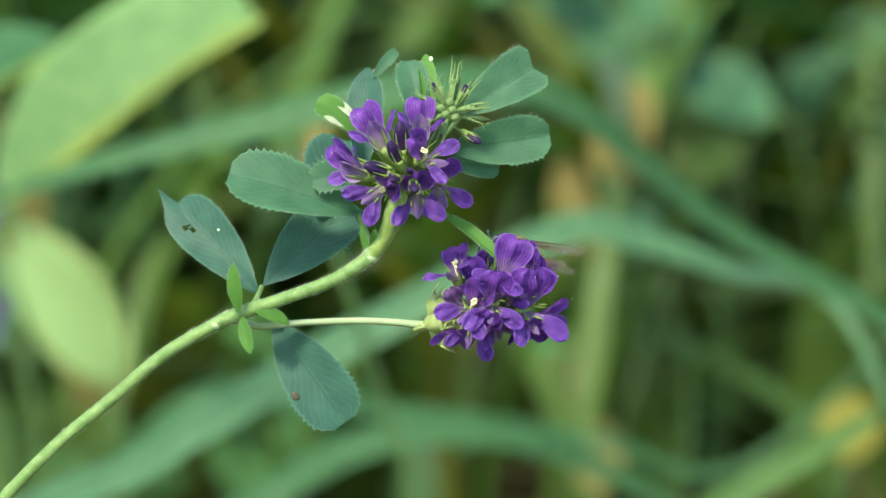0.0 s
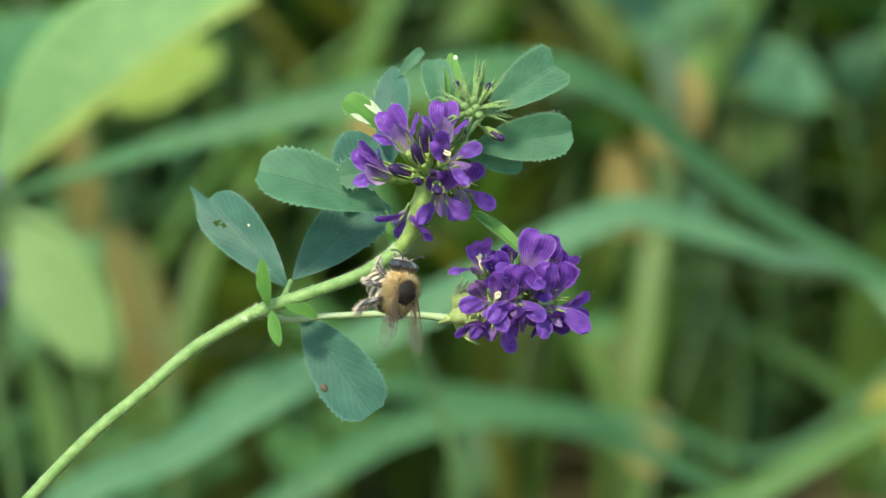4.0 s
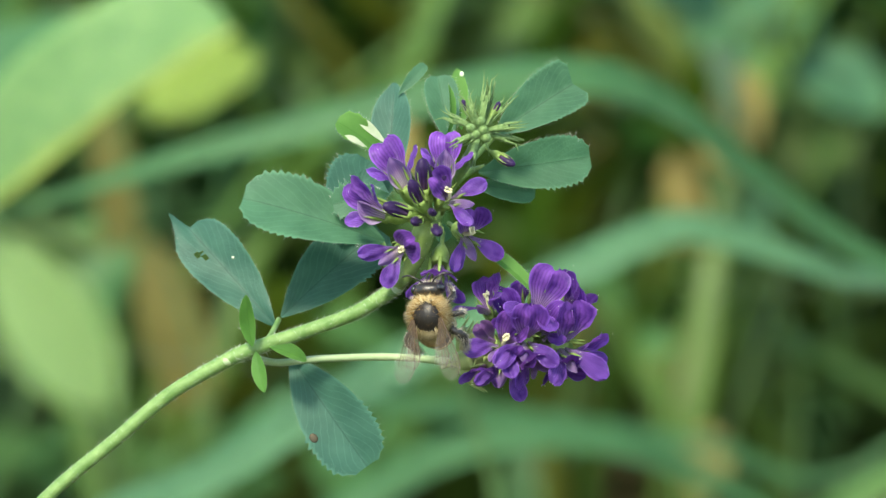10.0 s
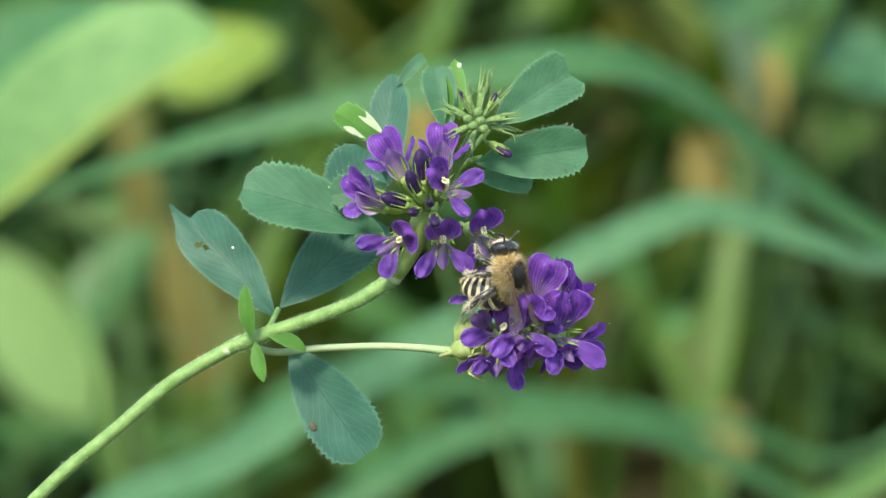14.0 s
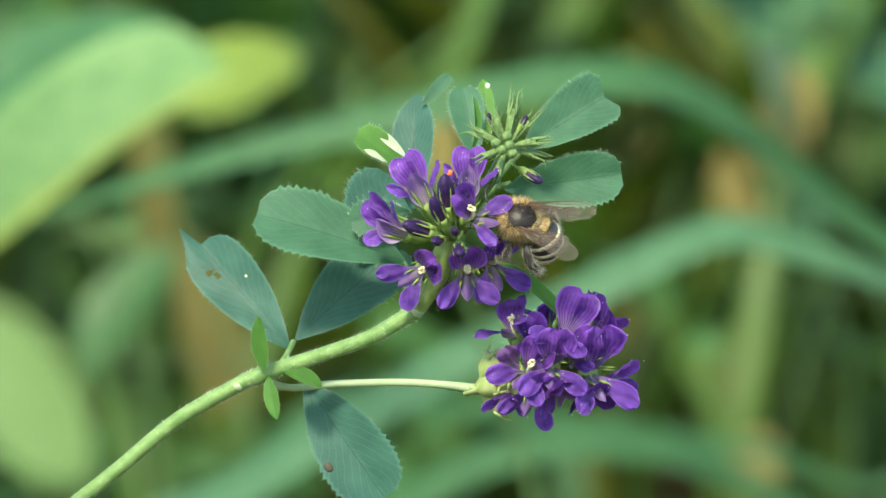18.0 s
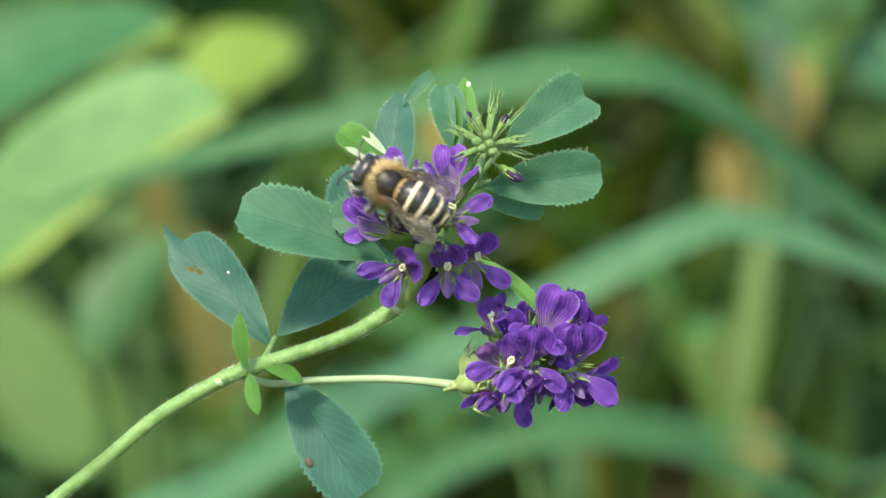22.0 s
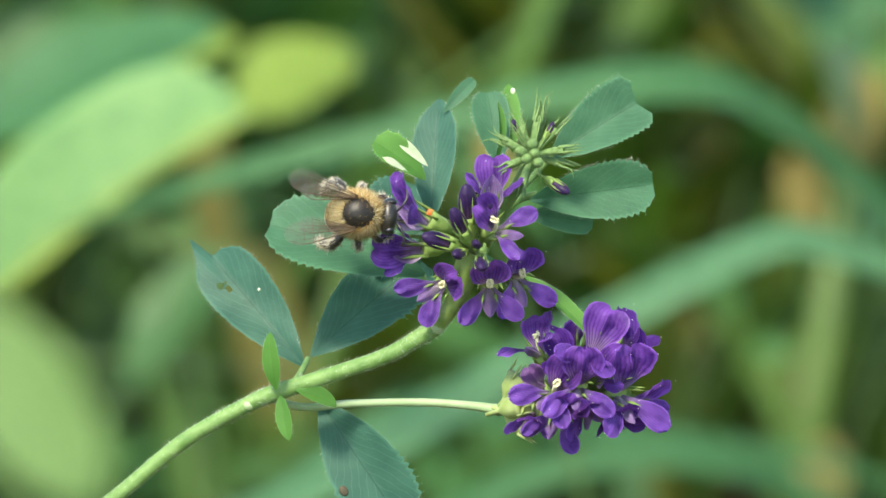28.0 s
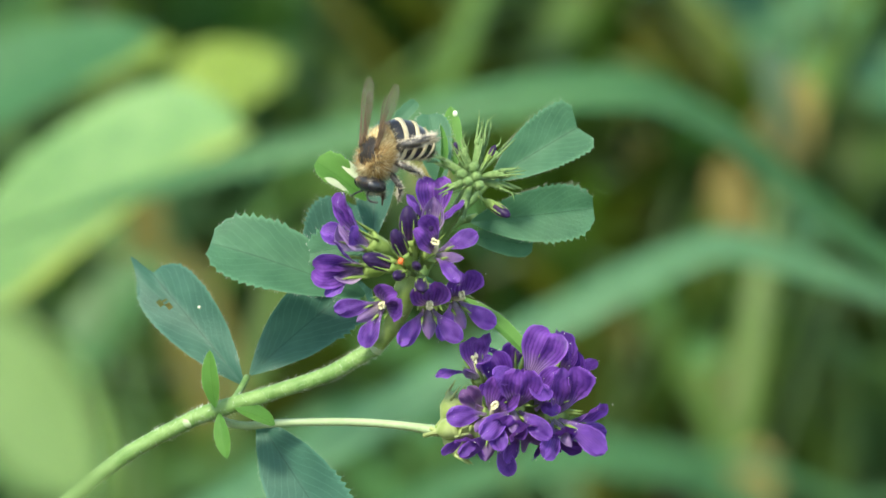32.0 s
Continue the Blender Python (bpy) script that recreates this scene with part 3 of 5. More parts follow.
# herb leaves on the shaded side
TEAL = leaf_material("teal_herb_leaf", (0.085, 0.24, 0.125), (0.16, 0.37, 0.2), 7.0, 0.3, 0.5)
teal = random.Random(31)
for k in range(26):
    x, y, a, size = teal.uniform(1380, 1960), teal.uniform(-60, 430), teal.uniform(0, 360), teal.uniform(120, 200)
    standing_leaf(x, y, 1650 + 16 * k, (math.cos(radians(a)), -math.sin(radians(a)), 0.1), (.1, -.6, -.8), size, size * 0.75, TEAL, "rounded teal green herb leaf in shade", fold=8)
for x, y, w, a, size in ((1500, 60, 2000, 40, 198), (1560, 190, 2000, 160, 176), (1430, -30, 2000, 100, 194), (1640, 120, 2000, 70, 210), (1620, 300, 2000, 200, 174),
                         (1100, 20, 2000, 20, 209), (980, -40, 2000, 150, 207), (700, 20, 2000, 60, 190), (1230, -60, 2000, 110, 230), (1480, 480, 2000, 30, 152), (1700, 560, 2000, 120, 174)):
    standing_leaf(x, y, w, (math.cos(radians(a)), -math.sin(radians(a)), 0.1), (.1, -.6, -.8), size, size * 0.78, HERB, "rounded bluish green herb leaf in shade", fold=8)


def meadow(name, count, low, high, tall, wide, tones, label, keep, seed):
    """Many blades or leaflets in one mesh."""
    rng = random.Random(seed)
    verts, faces = [], []
    made = 0
    while made < count:
        x, y = rng.uniform(*low), rng.uniform(*high)
        if not keep(x, y, rng):
            continue
        made += 1
        h, w0 = rng.uniform(*tall), rng.uniform(*wide)
        a, bend = rng.uniform(0, math.tau), rng.uniform(0.4, 1.4)
        side = Vector((math.cos(a), math.sin(a), 0))
        out = Vector((-math.sin(a), math.cos(a), 0))
        start = len(verts)
        for i in range(6):
            v = i / 5
            p = Vector((x, y, -0.01)) + Vector((0, 0, h * (v - 0.35 * bend * v ** 3))) + out * (h * bend * v * v * 0.7)
            half = w0 / 2 * BLADE(v)
            verts += [p - side * half, p + out * (half * 0.35) , p + side * half]
        for i in range(5):
            s = start + 3 * i
            faces += [(s, s + 1, s + 4, s + 3), (s + 1, s + 2, s + 5, s + 4)]
    tagged(new(name, raw(name, verts, faces, meadow_material(name, tones), True)), label, "grass", kind="stuff")


def herbs(name, count, low, high, tall, size, tones, label, seed):
    """Many small stalked leaves in one mesh."""
    rng = random.Random(seed)
    verts, faces = [], []
    for _ in range(count):
        x, y, h, s = rng.uniform(*low), rng.uniform(*high), rng.uniform(*tall), rng.uniform(*size)
        a, lean = rng.uniform(0, math.tau), rng.uniform(-0.5, 0.7)
        for k in range(3):
            b = a + k * 2.1
            way = Vector((math.cos(b), math.sin(b), lean * 0.4)).normalized()
            side = Vector((-math.sin(b), math.cos(b), rng.uniform(-.3, .3)))
            o = Vector((x, y, h))
            start = len(verts)
            for v, wd in ((0.05, .1), (.3, .6), (.6, .95), (.85, .8), (1, .3)):
                p = o + way * (s * v) - Vector((0, 0, s * 0.3 * v * v))
                verts += [p - side * (s * 0.36 * wd), p - Vector((0, 0, s * 0.06 * wd)), p + side * (s * 0.36 * wd)]
            for i in range(4):
                q = start + 3 * i
                faces += [(q, q + 1, q + 4, q + 3), (q + 1, q + 2, q + 5, q + 4)]
        start = len(verts)
        for z in (-0.01, h):
            verts += [Vector((x + 0.0008 * c, y + 0.0008 * d, z)) for c, d in ((-1, -1), (1, -1), (0, 1))]
        faces += [(start, start + 1, start + 4, start + 3), (start + 1, start + 2, start + 5, start + 4), (start + 2, start, start + 3, start + 5)]
    tagged(new(name, raw(name, verts, faces, meadow_material(name, tones), True)), label, "plants", kind="stuff")


GREENS = ((0.05, 0.09, 0.01), (0.065, 0.14, 0.018), (0.085, 0.185, 0.035), (0.1, 0.19, 0.035), (0.155, 0.155, 0.025))


def behind(x, y, rng):
    """A thicket that thins out to its sides."""
    return rng.random() < math.exp(-((x / 0.42) ** 4)) and y > 1.5 + 0.15 * math.sin(x * 9)


def around(x, y, rng):
    """Everywhere but before the flower and where the camera is carried."""
    return not (abs(x) < 0.3 + 0.03 * y and -1.25 < y < 1.5) and rng.random() < 1.2 / (0.6 + math.hypot(x, y) * 0.5)


def clover():
    """One three-leaved herb, to be copied."""
    thing = new("clover_plant")
    tagged(thing, "three-leaved green herb among the grass", "herb", "low herbs in the meadow")
    for k in range(3):
        m = Matrix.Translation((0, 0, 0.2)) @ Matrix.Rotation(k * 2.09, 4, "Z") @ Matrix.Rotation(radians(18), 4, "X")
        part("leaflet", leaf(0.04, 0.03, OBOVATE, 12, 30, 0, .0003, 10, 3), HERB, thing, m=m)
    bm = bmesh.new()
    tube(bm, [(0.012, 0.01, -0.25, .0011), (0.006, 0.008, 0.05, .001), (0, 0, 0.2, .0009)], 6, 4)
    part("leaf_stalk", bm, STALK, thing)
    return thing


def tuft():
    """One tuft of broad grass, to be copied."""
    thing = new("grass_tuft")
    tagged(thing, "tuft of broad green grass blades", "grass", "grass tufts in the meadow")
    rng = random.Random(4)
    for k in range(5):
        m = Matrix.Translation((rng.uniform(-.015, .015), rng.uniform(-.015, .015), -.02)) @ Matrix.Rotation(k * 1.3, 4, "Z") @ Matrix.Rotation(radians(rng.uniform(62, 82)), 4, "X")
        part("blade", leaf(rng.uniform(.2, .34), rng.uniform(.018, .03), BLADE, 14, rng.uniform(40, 110), 0, .0004, 14, 2), OLIVE if k % 2 else HERB, thing, m=m)
    return thing


def plant_meadow():
    rng = random.Random(21)
    herb, grass = clover(), tuft()
    herb.matrix_basis = pose(0.16, 1.75, 0.0)
    grass.matrix_basis = pose(-0.2, 1.62, 0.0)
    for _ in range(95):
        y = rng.uniform(1.6, 2.4)
        x = rng.uniform(-1, 1) * 0.085 * (0.9 + y)
        sight = 0.42 - 0.194 * y
        if abs(x / (0.9 + y) + 0.006) < 0.014:
            sight -= 0.1
        top = max(0.04, sight + rng.uniform(-0.16, 0.14))
        copy_thing(herb, pose(x, y, top - 0.2, rng.uniform(5, 35), rng.uniform(-20, 20), rng.uniform(0, 360)))
    for _ in range(44):
        y = rng.uniform(1.75, 2.6)
        copy_thing(grass, pose(rng.uniform(-1, 1) * 0.09 * (0.9 + y), y, -0.01, 0, 0, rng.uniform(0, 360)))


plant_meadow()
meadow("meadow_grass", 760, (-0.7, 0.7), (1.62, 3.3), (0.10, 0.44), (0.016, 0.034), GREENS, "mixed green and straw-coloured meadow grass", behind, 11)
meadow("field_grass", 15000, (-4.5, 4.5), (-3.5, 6.5), (0.12, 0.42), (0.006, 0.014), GREENS, "meadow grass growing all around", around, 12)
herbs("meadow_herbs", 420, (-0.75, 0.75), (1.9, 3.3), (0.03, 0.26), (0.05, 0.1), ((0.04, 0.12, 0.05), (0.05, 0.15, 0.08), (0.08, 0.2, 0.1), (0.12, 0.24, 0.08)), "low three-leaved herbs in shade under the grass", 13)


# ---- the alfalfa plant ----
alfalfa = new("alfalfa_plant")
alfalfa.location = FOOT
tagged(alfalfa, "alfalfa stem with violet flower heads and grey-green leaves", "flowering plant")
HOME = Matrix.Translation(-FOOT)


def here(x, y, w=0.0):
    return spot(x, y, w) - FOOT


def stalk(name, points, mat, label="", per=6, hairs=0):
    """A stalk of the plant through plan places (x, y, w, radius in mm)."""
    bm = bmesh.new()
    line = tube(bm, [(*here(x, y, w), r / 1000) for x, y, w, r in points], 10, per)
    ob = part(name, bm, mat, alfalfa, label)
    if hairs:
        rng = random.Random(len(points))
        bm = bmesh.new()
        for _ in range(hairs):
            i = rng.randrange(len(line) - 1)
            a, b = Vector(line[i][:3]), Vector(line[i + 1][:3])
            t = (b - a).normalized()
            n = Vector((rng.gauss(0, 1), rng.gauss(0, 1), rng.gauss(0, 1)))
            n = (n - t * n.dot(t)).normalized()
            spike(bm, a.lerp(b, rng.random()) + n * line[i][3] * 0.95, n + t * rng.uniform(-.1, .6), rng.uniform(.0003, .0006), .000014)
        part("hairs", bm, HAIR, ob)
    return ob


bm = bmesh.new()
low = [(0, 0, -0.012, 0.0013), (-0.004, -0.006, 0.08, 0.00125), (0.004, -0.015, 0.17, 0.0012), (0.03, -0.03, 0.25, 0.0011)]
mid = [(*here(x, y, w), r / 1000) for x, y, w, r in ((-190, 1190, 2, 1.05), (-40, 1030, 1, 1.0), (100, 892, 0, .95), (215, 800, 0, .95), (320, 715, 0, .98), (425, 656, 0, 1.02), (470, 637, 0, 1.1),
                                                     (570, 605, 0, .98), (660, 574, 0, 1.0), (712, 545, 0, 1.05), (738, 528, 0, 1.15), (752, 512, 0, 1.0))]
stem_line = tube(bm, low + mid, 12, 7)
stem = part("stem", bm, STEM, alfalfa, "green finely haired stem")
bm = bmesh.new()
rng = random.Random(3)
for _ in range(1700):
    i = rng.randrange(30, len(stem_line) - 1)
    a, b = Vector(stem_line[i][:3]), Vector(stem_line[i + 1][:3])
    t = (b - a).normalized()
    n = Vector((rng.gauss(0, 1), rng.gauss(0, 1), rng.gauss(0, 1)))
    n = (n - t * n.dot(t)).normalized()
    spike(bm, a.lerp(b, rng.random()) + n * stem_line[i][3] * 0.95, n + t * rng.uniform(0, .7), rng.uniform(.0003, .0007), .000017)
part("stem_hairs", bm, HAIR, stem)
# the swollen nodes
for x, y, r in ((425, 656, 1.12), (740, 528, 1.25)):
    bm = bmesh.new()
    egg(bm, here(x, y, 0), (r / 1000, r / 1000, r / 1300))
    part("node", bm, STEM_PALE, stem)
stalk("rachis", [(738, 530, 0, 1.05), (768, 492, -1, 1.15), (790, 440, -3, 1.6), (800, 400, -4, 1.3), (803, 372, -6, .6)], CALYX, per=5, hairs=160)
stalk("flower_stalk", [(468, 648, 1, .5), (520, 661, 3, .5), (600, 655, 3, .5), (720, 654, 4, .52), (800, 660, 4, .55), (850, 668, 4, .75)], STEM_PALE, "pale stalk of the drooping flower head", hairs=220)
stalk("rachis", [(845, 667, 4, .75), (900, 655, 4, .85), (970, 640, 4, .8), (1030, 615, 4, .6)], CALYX, hairs=60)
stalk("bud_stalk", [(752, 512, 4, .75), (800, 440, 7, .8), (845, 345, 6, .85), (880, 290, 2, .85), (905, 240, 0, .8)], STEM, "stalk of the green bud cluster", hairs=140)
stalk("leaf_stalk", [(498, 625, 2, .45), (512, 605, 8, .42), (525, 580, 13, .4)], STEM)
stalk("leaf_stalk", [(505, 622, 3, .4), (540, 640, 5, .4), (565, 660, 7, .35)], STEM)
stalk("leaf_stalk", [(745, 520, 3, .5), (735, 480, 7, .45), (718, 440, 9, .4)], STEM)
stalk("leaf_stalk", [(850, 340, 7, .5), (880, 315, 8, .5), (912, 305, 8, .45)], STEM)
stalk("leaf_stalk", [(880, 300, 6, .45), (910, 270, 8, .42), (938, 238, 8, .4)], STEM)


def leaflet(x0, y0, x1, y1, w0, w1, width, mat=None, face=(0, -.35, -.9), fold=14.0, curl=16.0, teeth=0.085, shape=CUNEATE, label="", hairs=190, nv=60, notch=0.0, spur=0.0, wave=0.016, holes=()):
    """A leaflet from plan place 0 to 1 (depths in mm), width in plan steps."""
    a, b = spot(x0, y0, w0), spot(x1, y1, w1)
    y_axis = (b - a).normalized()
    z = along(*face)
    z = (z - y_axis * z.dot(y_axis)).normalized()
    m = Matrix((y_axis.cross(z), y_axis, z)).transposed().to_4x4()
    m.translation = a - FOOT
    length = (b - a).length
    ob = part("leaflet", leaf(length, width * STEP, shape, fold, curl, teeth, 0.00014, nv, 6, notch=notch, spur=spur, wave=wave, holes=holes), mat or LEAF, alfalfa, label, m)
    if hairs:
        rng = random.Random(int(x0 + y0))
        bm = bmesh.new()
        edge = [v.co.copy() for v in ob.data.vertices if v.co.y > 0.1 * length]
        edge = [c for c in edge if abs(c.x) > 0.42 * math.cos(radians(fold)) * width * STEP * shape(min(1, c.y / length))]
        for _ in range(hairs):
            c = rng.choice(edge)
            spike(bm, c, Vector((c.x, 0.3 * length * rng.uniform(0, 1) * 0.3, rng.uniform(-.0005, .0005))), rng.uniform(.0003, .0006), .000011)
        part("hairs", bm, HAIR, ob)
    return ob


leaflet(722, 440, 464, 348, 7, 5, 132, face=(.1, -.45, -.9), fold=17, curl=12)
holed = leaflet(518, 592, 358, 401, 14, 20, 112, LEAF_BLUE, face=(-.15, -.3, -.9), fold=14, curl=16, shape=CUNEATE, teeth=.035, spur=.2, wave=.03, holes=((42, 4), (43, 4), (44, 4), (45, 3), (46, 3), (47, 3), (46, 4)))
leaflet(530, 576, 716, 410, 14, 18, 132, LEAF_BLUE, face=(.1, -.45, -.9), fold=16, curl=14)
spotted = leaflet(545, 650, 681, 856, 8, 4, 132, LEAF_BLUE, face=(.1, .25, -.95), fold=16, curl=14)
leaflet(735, 350, 745, 138, 9, 14, 80, LEAF_BLUE, face=(-.2, .1, -.95), fold=14, shape=POINTED, teeth=0.0)
leaflet(754, 168, 806, 110, 13, 14, 24, LEAF, face=(0, -.3, -.95), fold=10, hairs=30, nv=16)
folded = leaflet(724, 280, 642, 212, 5, 3, 66, LEAF_FRESH, face=(.3, -.5, -.8), fold=20, nv=20)
leaflet(732, 352, 628, 368, 6, 5, 62, LEAF, face=(0, -.2, -1), fold=12, teeth=.2, nv=30)
leaflet(640, 440, 700, 280, 16, 22, 128, LEAF_BLUE, face=(-.1, -.1, -.95))
leaflet(848, 262, 828, 130, 9, 12, 64, face=(.1, .1, -.95))
leaflet(842, 248, 852, 148, 6, 7, 27, LEAF_FRESH, face=(.8, 0, -.5), fold=35, shape=OVAL, teeth=0, hairs=20)
leaflet(870, 235, 864, 116, 10, 13, 36, LEAF_FRESH, face=(0, .1, -.95), shape=OVAL, teeth=.05, hairs=30)
leaflet(930, 246, 1078, 152, 8, 10, 112, face=(.1, -.4, -.9), fold=20, curl=6, shape=WEDGE, teeth=.07, notch=.05)
leaflet(900, 314, 1106, 290, 7, 4, 98, face=(0, .1, -.95), fold=15, curl=12)
leaflet(890, 338, 1006, 352, 9, 9, 50, face=(0, -.2, -.95), fold=8, hairs=30)
leaflet(885, 440, 1018, 548, 4, 1, 36, LEAF_FRESH, face=(.3, -.5, -.7), fold=26, shape=OVAL, teeth=.05)
leaflet(820, 405, 838, 440, 6, 5, 30, face=(0, 0, -1), hairs=0, nv=16)
# stipules
leaflet(474, 632, 461, 536, -2, -4, 34, LEAF_FRESH, face=(-.3, 0, -.9), fold=24, shape=OVAL, teeth=0, label="small pointed stipule", hairs=30)
leaflet(480, 640, 493, 716, -1, -3, 30, LEAF_FRESH, face=(-.2, 0, -.9), fold=24, shape=OVAL, teeth=0, label="small pointed stipule", hairs=30)
leaflet(505, 632, 578, 656, -1, 0, 36, LEAF_FRESH, face=(.1, -.5, -.75), fold=24, curl=24, shape=OVAL, teeth=0, label="small dark stipule", hairs=20)
leaflet(738, 532, 722, 462, 1, 0, 16, LEAF_FRESH, face=(-.2, 0, -.9), fold=20, shape=OVAL, teeth=0, label="small pointed stipule", hairs=16)
leaflet(742, 528, 752, 470, 3, 3, 22, LEAF_FRESH, face=(.2, 0, -.9), fold=20, shape=OVAL, teeth=0, label="small pointed stipule", hairs=16)
# bleached and eaten places on leaflets
for x, y, turn, long, wide in ((.0014, .0008, -5, .0058, .0014), (-.0014, .0028, 8, .0038, .0013)):
    m = Matrix.Translation((x, y, .0007)) @ Matrix.Rotation(radians(turn), 4, "Z") @ Matrix.Rotation(-math.copysign(.3, x), 4, "Y")
    part("bleached_patch", leaf(long, wide, POINTED, 8, 10, 0, .00006, 14, 2, wave=.04), LEAF_WHITE, folded, "bleached white strip", m)


bm = bmesh.new()
egg(bm, here(872, 132, 6), (.00032, .0002, .0004), 8, 10)
part("bleached_patch", bm, LEAF_WHITE, alfalfa, "bleached white leaf tip")


def scar(leaf_ob, v, s, length, width, fold, curl, mat, label, rows):
    """A mark on a leaflet's face, laid on its fold and curl."""
    x, c = s * width / 2 * STEP * 0.9, radians(curl)
    z = abs(x) * math.sin(radians(fold)) - length * STEP * c * (0.75 * v * v - 0.5 * v)
    lean = Matrix.Rotation(-math.copysign(radians(fold), s), 4, "Y") @ Matrix.Rotation(-c * (1.5 * v - 0.5), 4, "X")
    bm = bmesh.new()
    lathe(bm, rows, 9, Matrix.Translation((x * math.cos(radians(fold)), v * length * STEP, z + 0.0002)) @ lean @ Matrix.Diagonal((1, 1.25, 1, 1)))
    part("scar", bm, mat, leaf_ob, label)


scar(holed, .62, .5, 250, 112, 14, 16, LEAF_WHITE, "pale speck", ((-.0001, .0002), (.00006, .00012)))
scar(spotted, .63, .86, 247, 132, 16, 14, SCAR, "dark brown spot", ((-.0001, .0006), (.00008, .0005)))

# ---- florets ----
MM = 0.001


def calyx_mesh(name, mat, body, teeth_len, spread):
    """A green cup with five narrow teeth, on a short stalk; its mouth at z = 3.2 mm."""
    bm = bmesh.new()
    lathe(bm, [(-2.2 * MM, .28 * MM), (-.3 * MM, .3 * MM), (0, .6 * MM), (1.0 * MM, body * MM), (2.4 * MM, body * 1.12 * MM), (3.2 * MM, body * 1.2 * MM), (3.1 * MM, body * 1.02 * MM)], 10)
    for k in range(5):
        a = k * math.tau / 5 + 0.3
        out = Vector((math.cos(a), math.sin(a), 0))
        r = body * 1.13 * MM
        pts = [(*(out * r + Vector((0, 0, z0 * MM)) + out * (spread * q * q * MM)), rad * MM) for z0, q, rad in ((2.5, 0, .3), (3.2 + teeth_len * .35, .5, .26), (3.2 + teeth_len * .7, .8, .15), (3.2 + teeth_len, 1.1, .02))]
        tube(bm, pts, 5, 2, 0.6)
    for _ in range(40):
        a, z = random.uniform(0, math.tau), random.uniform(.2, 3.2) * MM
        n = Vector((math.cos(a), math.sin(a), 0))
        spike(bm, n * (body * 1.05 * MM) + Vector((0, 0, z)), n + Vector((0, 0, .8)), .0005, .000014)
    return finished(name, bm, mat)


def placed(bm, m):
    bmesh.ops.transform(bm, matrix=m, verts=bm.verts[:])
    return bm


CUP = calyx_mesh("calyx", CALYX, 1.15, 3.0, .35)
CUP_BUD = calyx_mesh("calyx", CALYX, 1.05, 3.0, .15)
CUP_PALE = calyx_mesh("calyx", CALYX_PALE, 1.4, 1.7, .15)
out_z = Matrix.Translation((0, 0, 2.4 * MM))


def wing_at(side, drop, yaw, roll):
    return Matrix.Translation((side * .5 * MM, -.4 * MM, 2.8 * MM)) @ Matrix.Rotation(radians(180 + side * yaw), 4, "Z") @ Matrix.Rotation(radians(-drop), 4, "X") @ Matrix.Rotation(radians(side * roll), 4, "Z")


def petal_set(tones, seed):
    """Meshes of an unvisited floret and of a sprung one; tones of its banner, wings and keel."""
    g = random.Random(seed)
    j = lambda c, d: c + g.uniform(-d, d)
    closed = {
        "banner": placed(petal(j(7.3, .4) * MM, j(4.5, .4) * MM, 0, j(58, 10), j(-.3, .15), BANNER_SHAPE, j(.08, .03), crease=.22), out_z),
        "wing": [placed(petal(j(6.0, .3) * MM, j(2.6, .2) * MM, 0, j(44, 10), j(.05, .2), WING_SHAPE, .12), wing_at(s, 8, j(58, 8), j(30, 8))) for s in (-1, 1)],
        "keel": placed(petal(5.0 * MM, 3.0 * MM, 2, -10, 1.3, OVAL), Matrix.Translation((0, -.2 * MM, 2.6 * MM)) @ Matrix.Rotation(math.pi, 4, "Z")),
    }
    sprung = {
        "banner": placed(petal(j(6.6, .4) * MM, j(5.2, .3) * MM, 6, j(84, 8), j(-.25, .1), BANNER_SHAPE, j(.09, .03), crease=.2), out_z),
        "wing": [placed(petal(j(6.6, .4) * MM, j(2.75, .2) * MM, 8, j(80, 8), j(.08, .16), WING_SHAPE, .12), wing_at(s, 0, j(28, 7), j(14, 8))) for s in (-1, 1)],
        "keel": placed(petal(5.0 * MM, 1.9 * MM, 2, 62, .9, OVAL), Matrix.Translation((0, -.3 * MM, 2.6 * MM)) @ Matrix.Rotation(math.pi, 4, "Z")),
    }
    got = []
    for kind in (closed, sprung):
        mats = dict(zip(("banner", "wing", "keel"), tones))
        got.append({k: [finished(k, b, mats[k]) for b in v] if isinstance(v, list) else finished(k, v, mats[k]) for k, v in kind.items()})
    return got


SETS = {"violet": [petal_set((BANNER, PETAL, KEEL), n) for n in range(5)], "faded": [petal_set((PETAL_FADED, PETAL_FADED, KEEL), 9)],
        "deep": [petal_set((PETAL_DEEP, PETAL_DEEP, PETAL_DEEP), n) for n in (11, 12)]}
drawn = random.Random(2)


def column_mesh():
    bm = bmesh.new()
    tube(bm, [(0, 0, 2.4 * MM, .36 * MM), (0, .05 * MM, 3.8 * MM, .34 * MM), (0, .5 * MM, 5.0 * MM, .28 * MM), (0, 1.2 * MM, 5.5 * MM, .2 * MM)], 7, 4)
    for k in range(9):
        a = k * 0.7
        egg(bm, Vector((.34 * MM * math.cos(a), (1.1 + .5 * math.sin(a)) * MM, (5.55 + .15 * (k % 3)) * MM)), (.2 * MM, .26 * MM, .2 * MM), 4, 6)
    return finished("stamen_column", bm, STAMEN)


COLUMN = column_mesh()


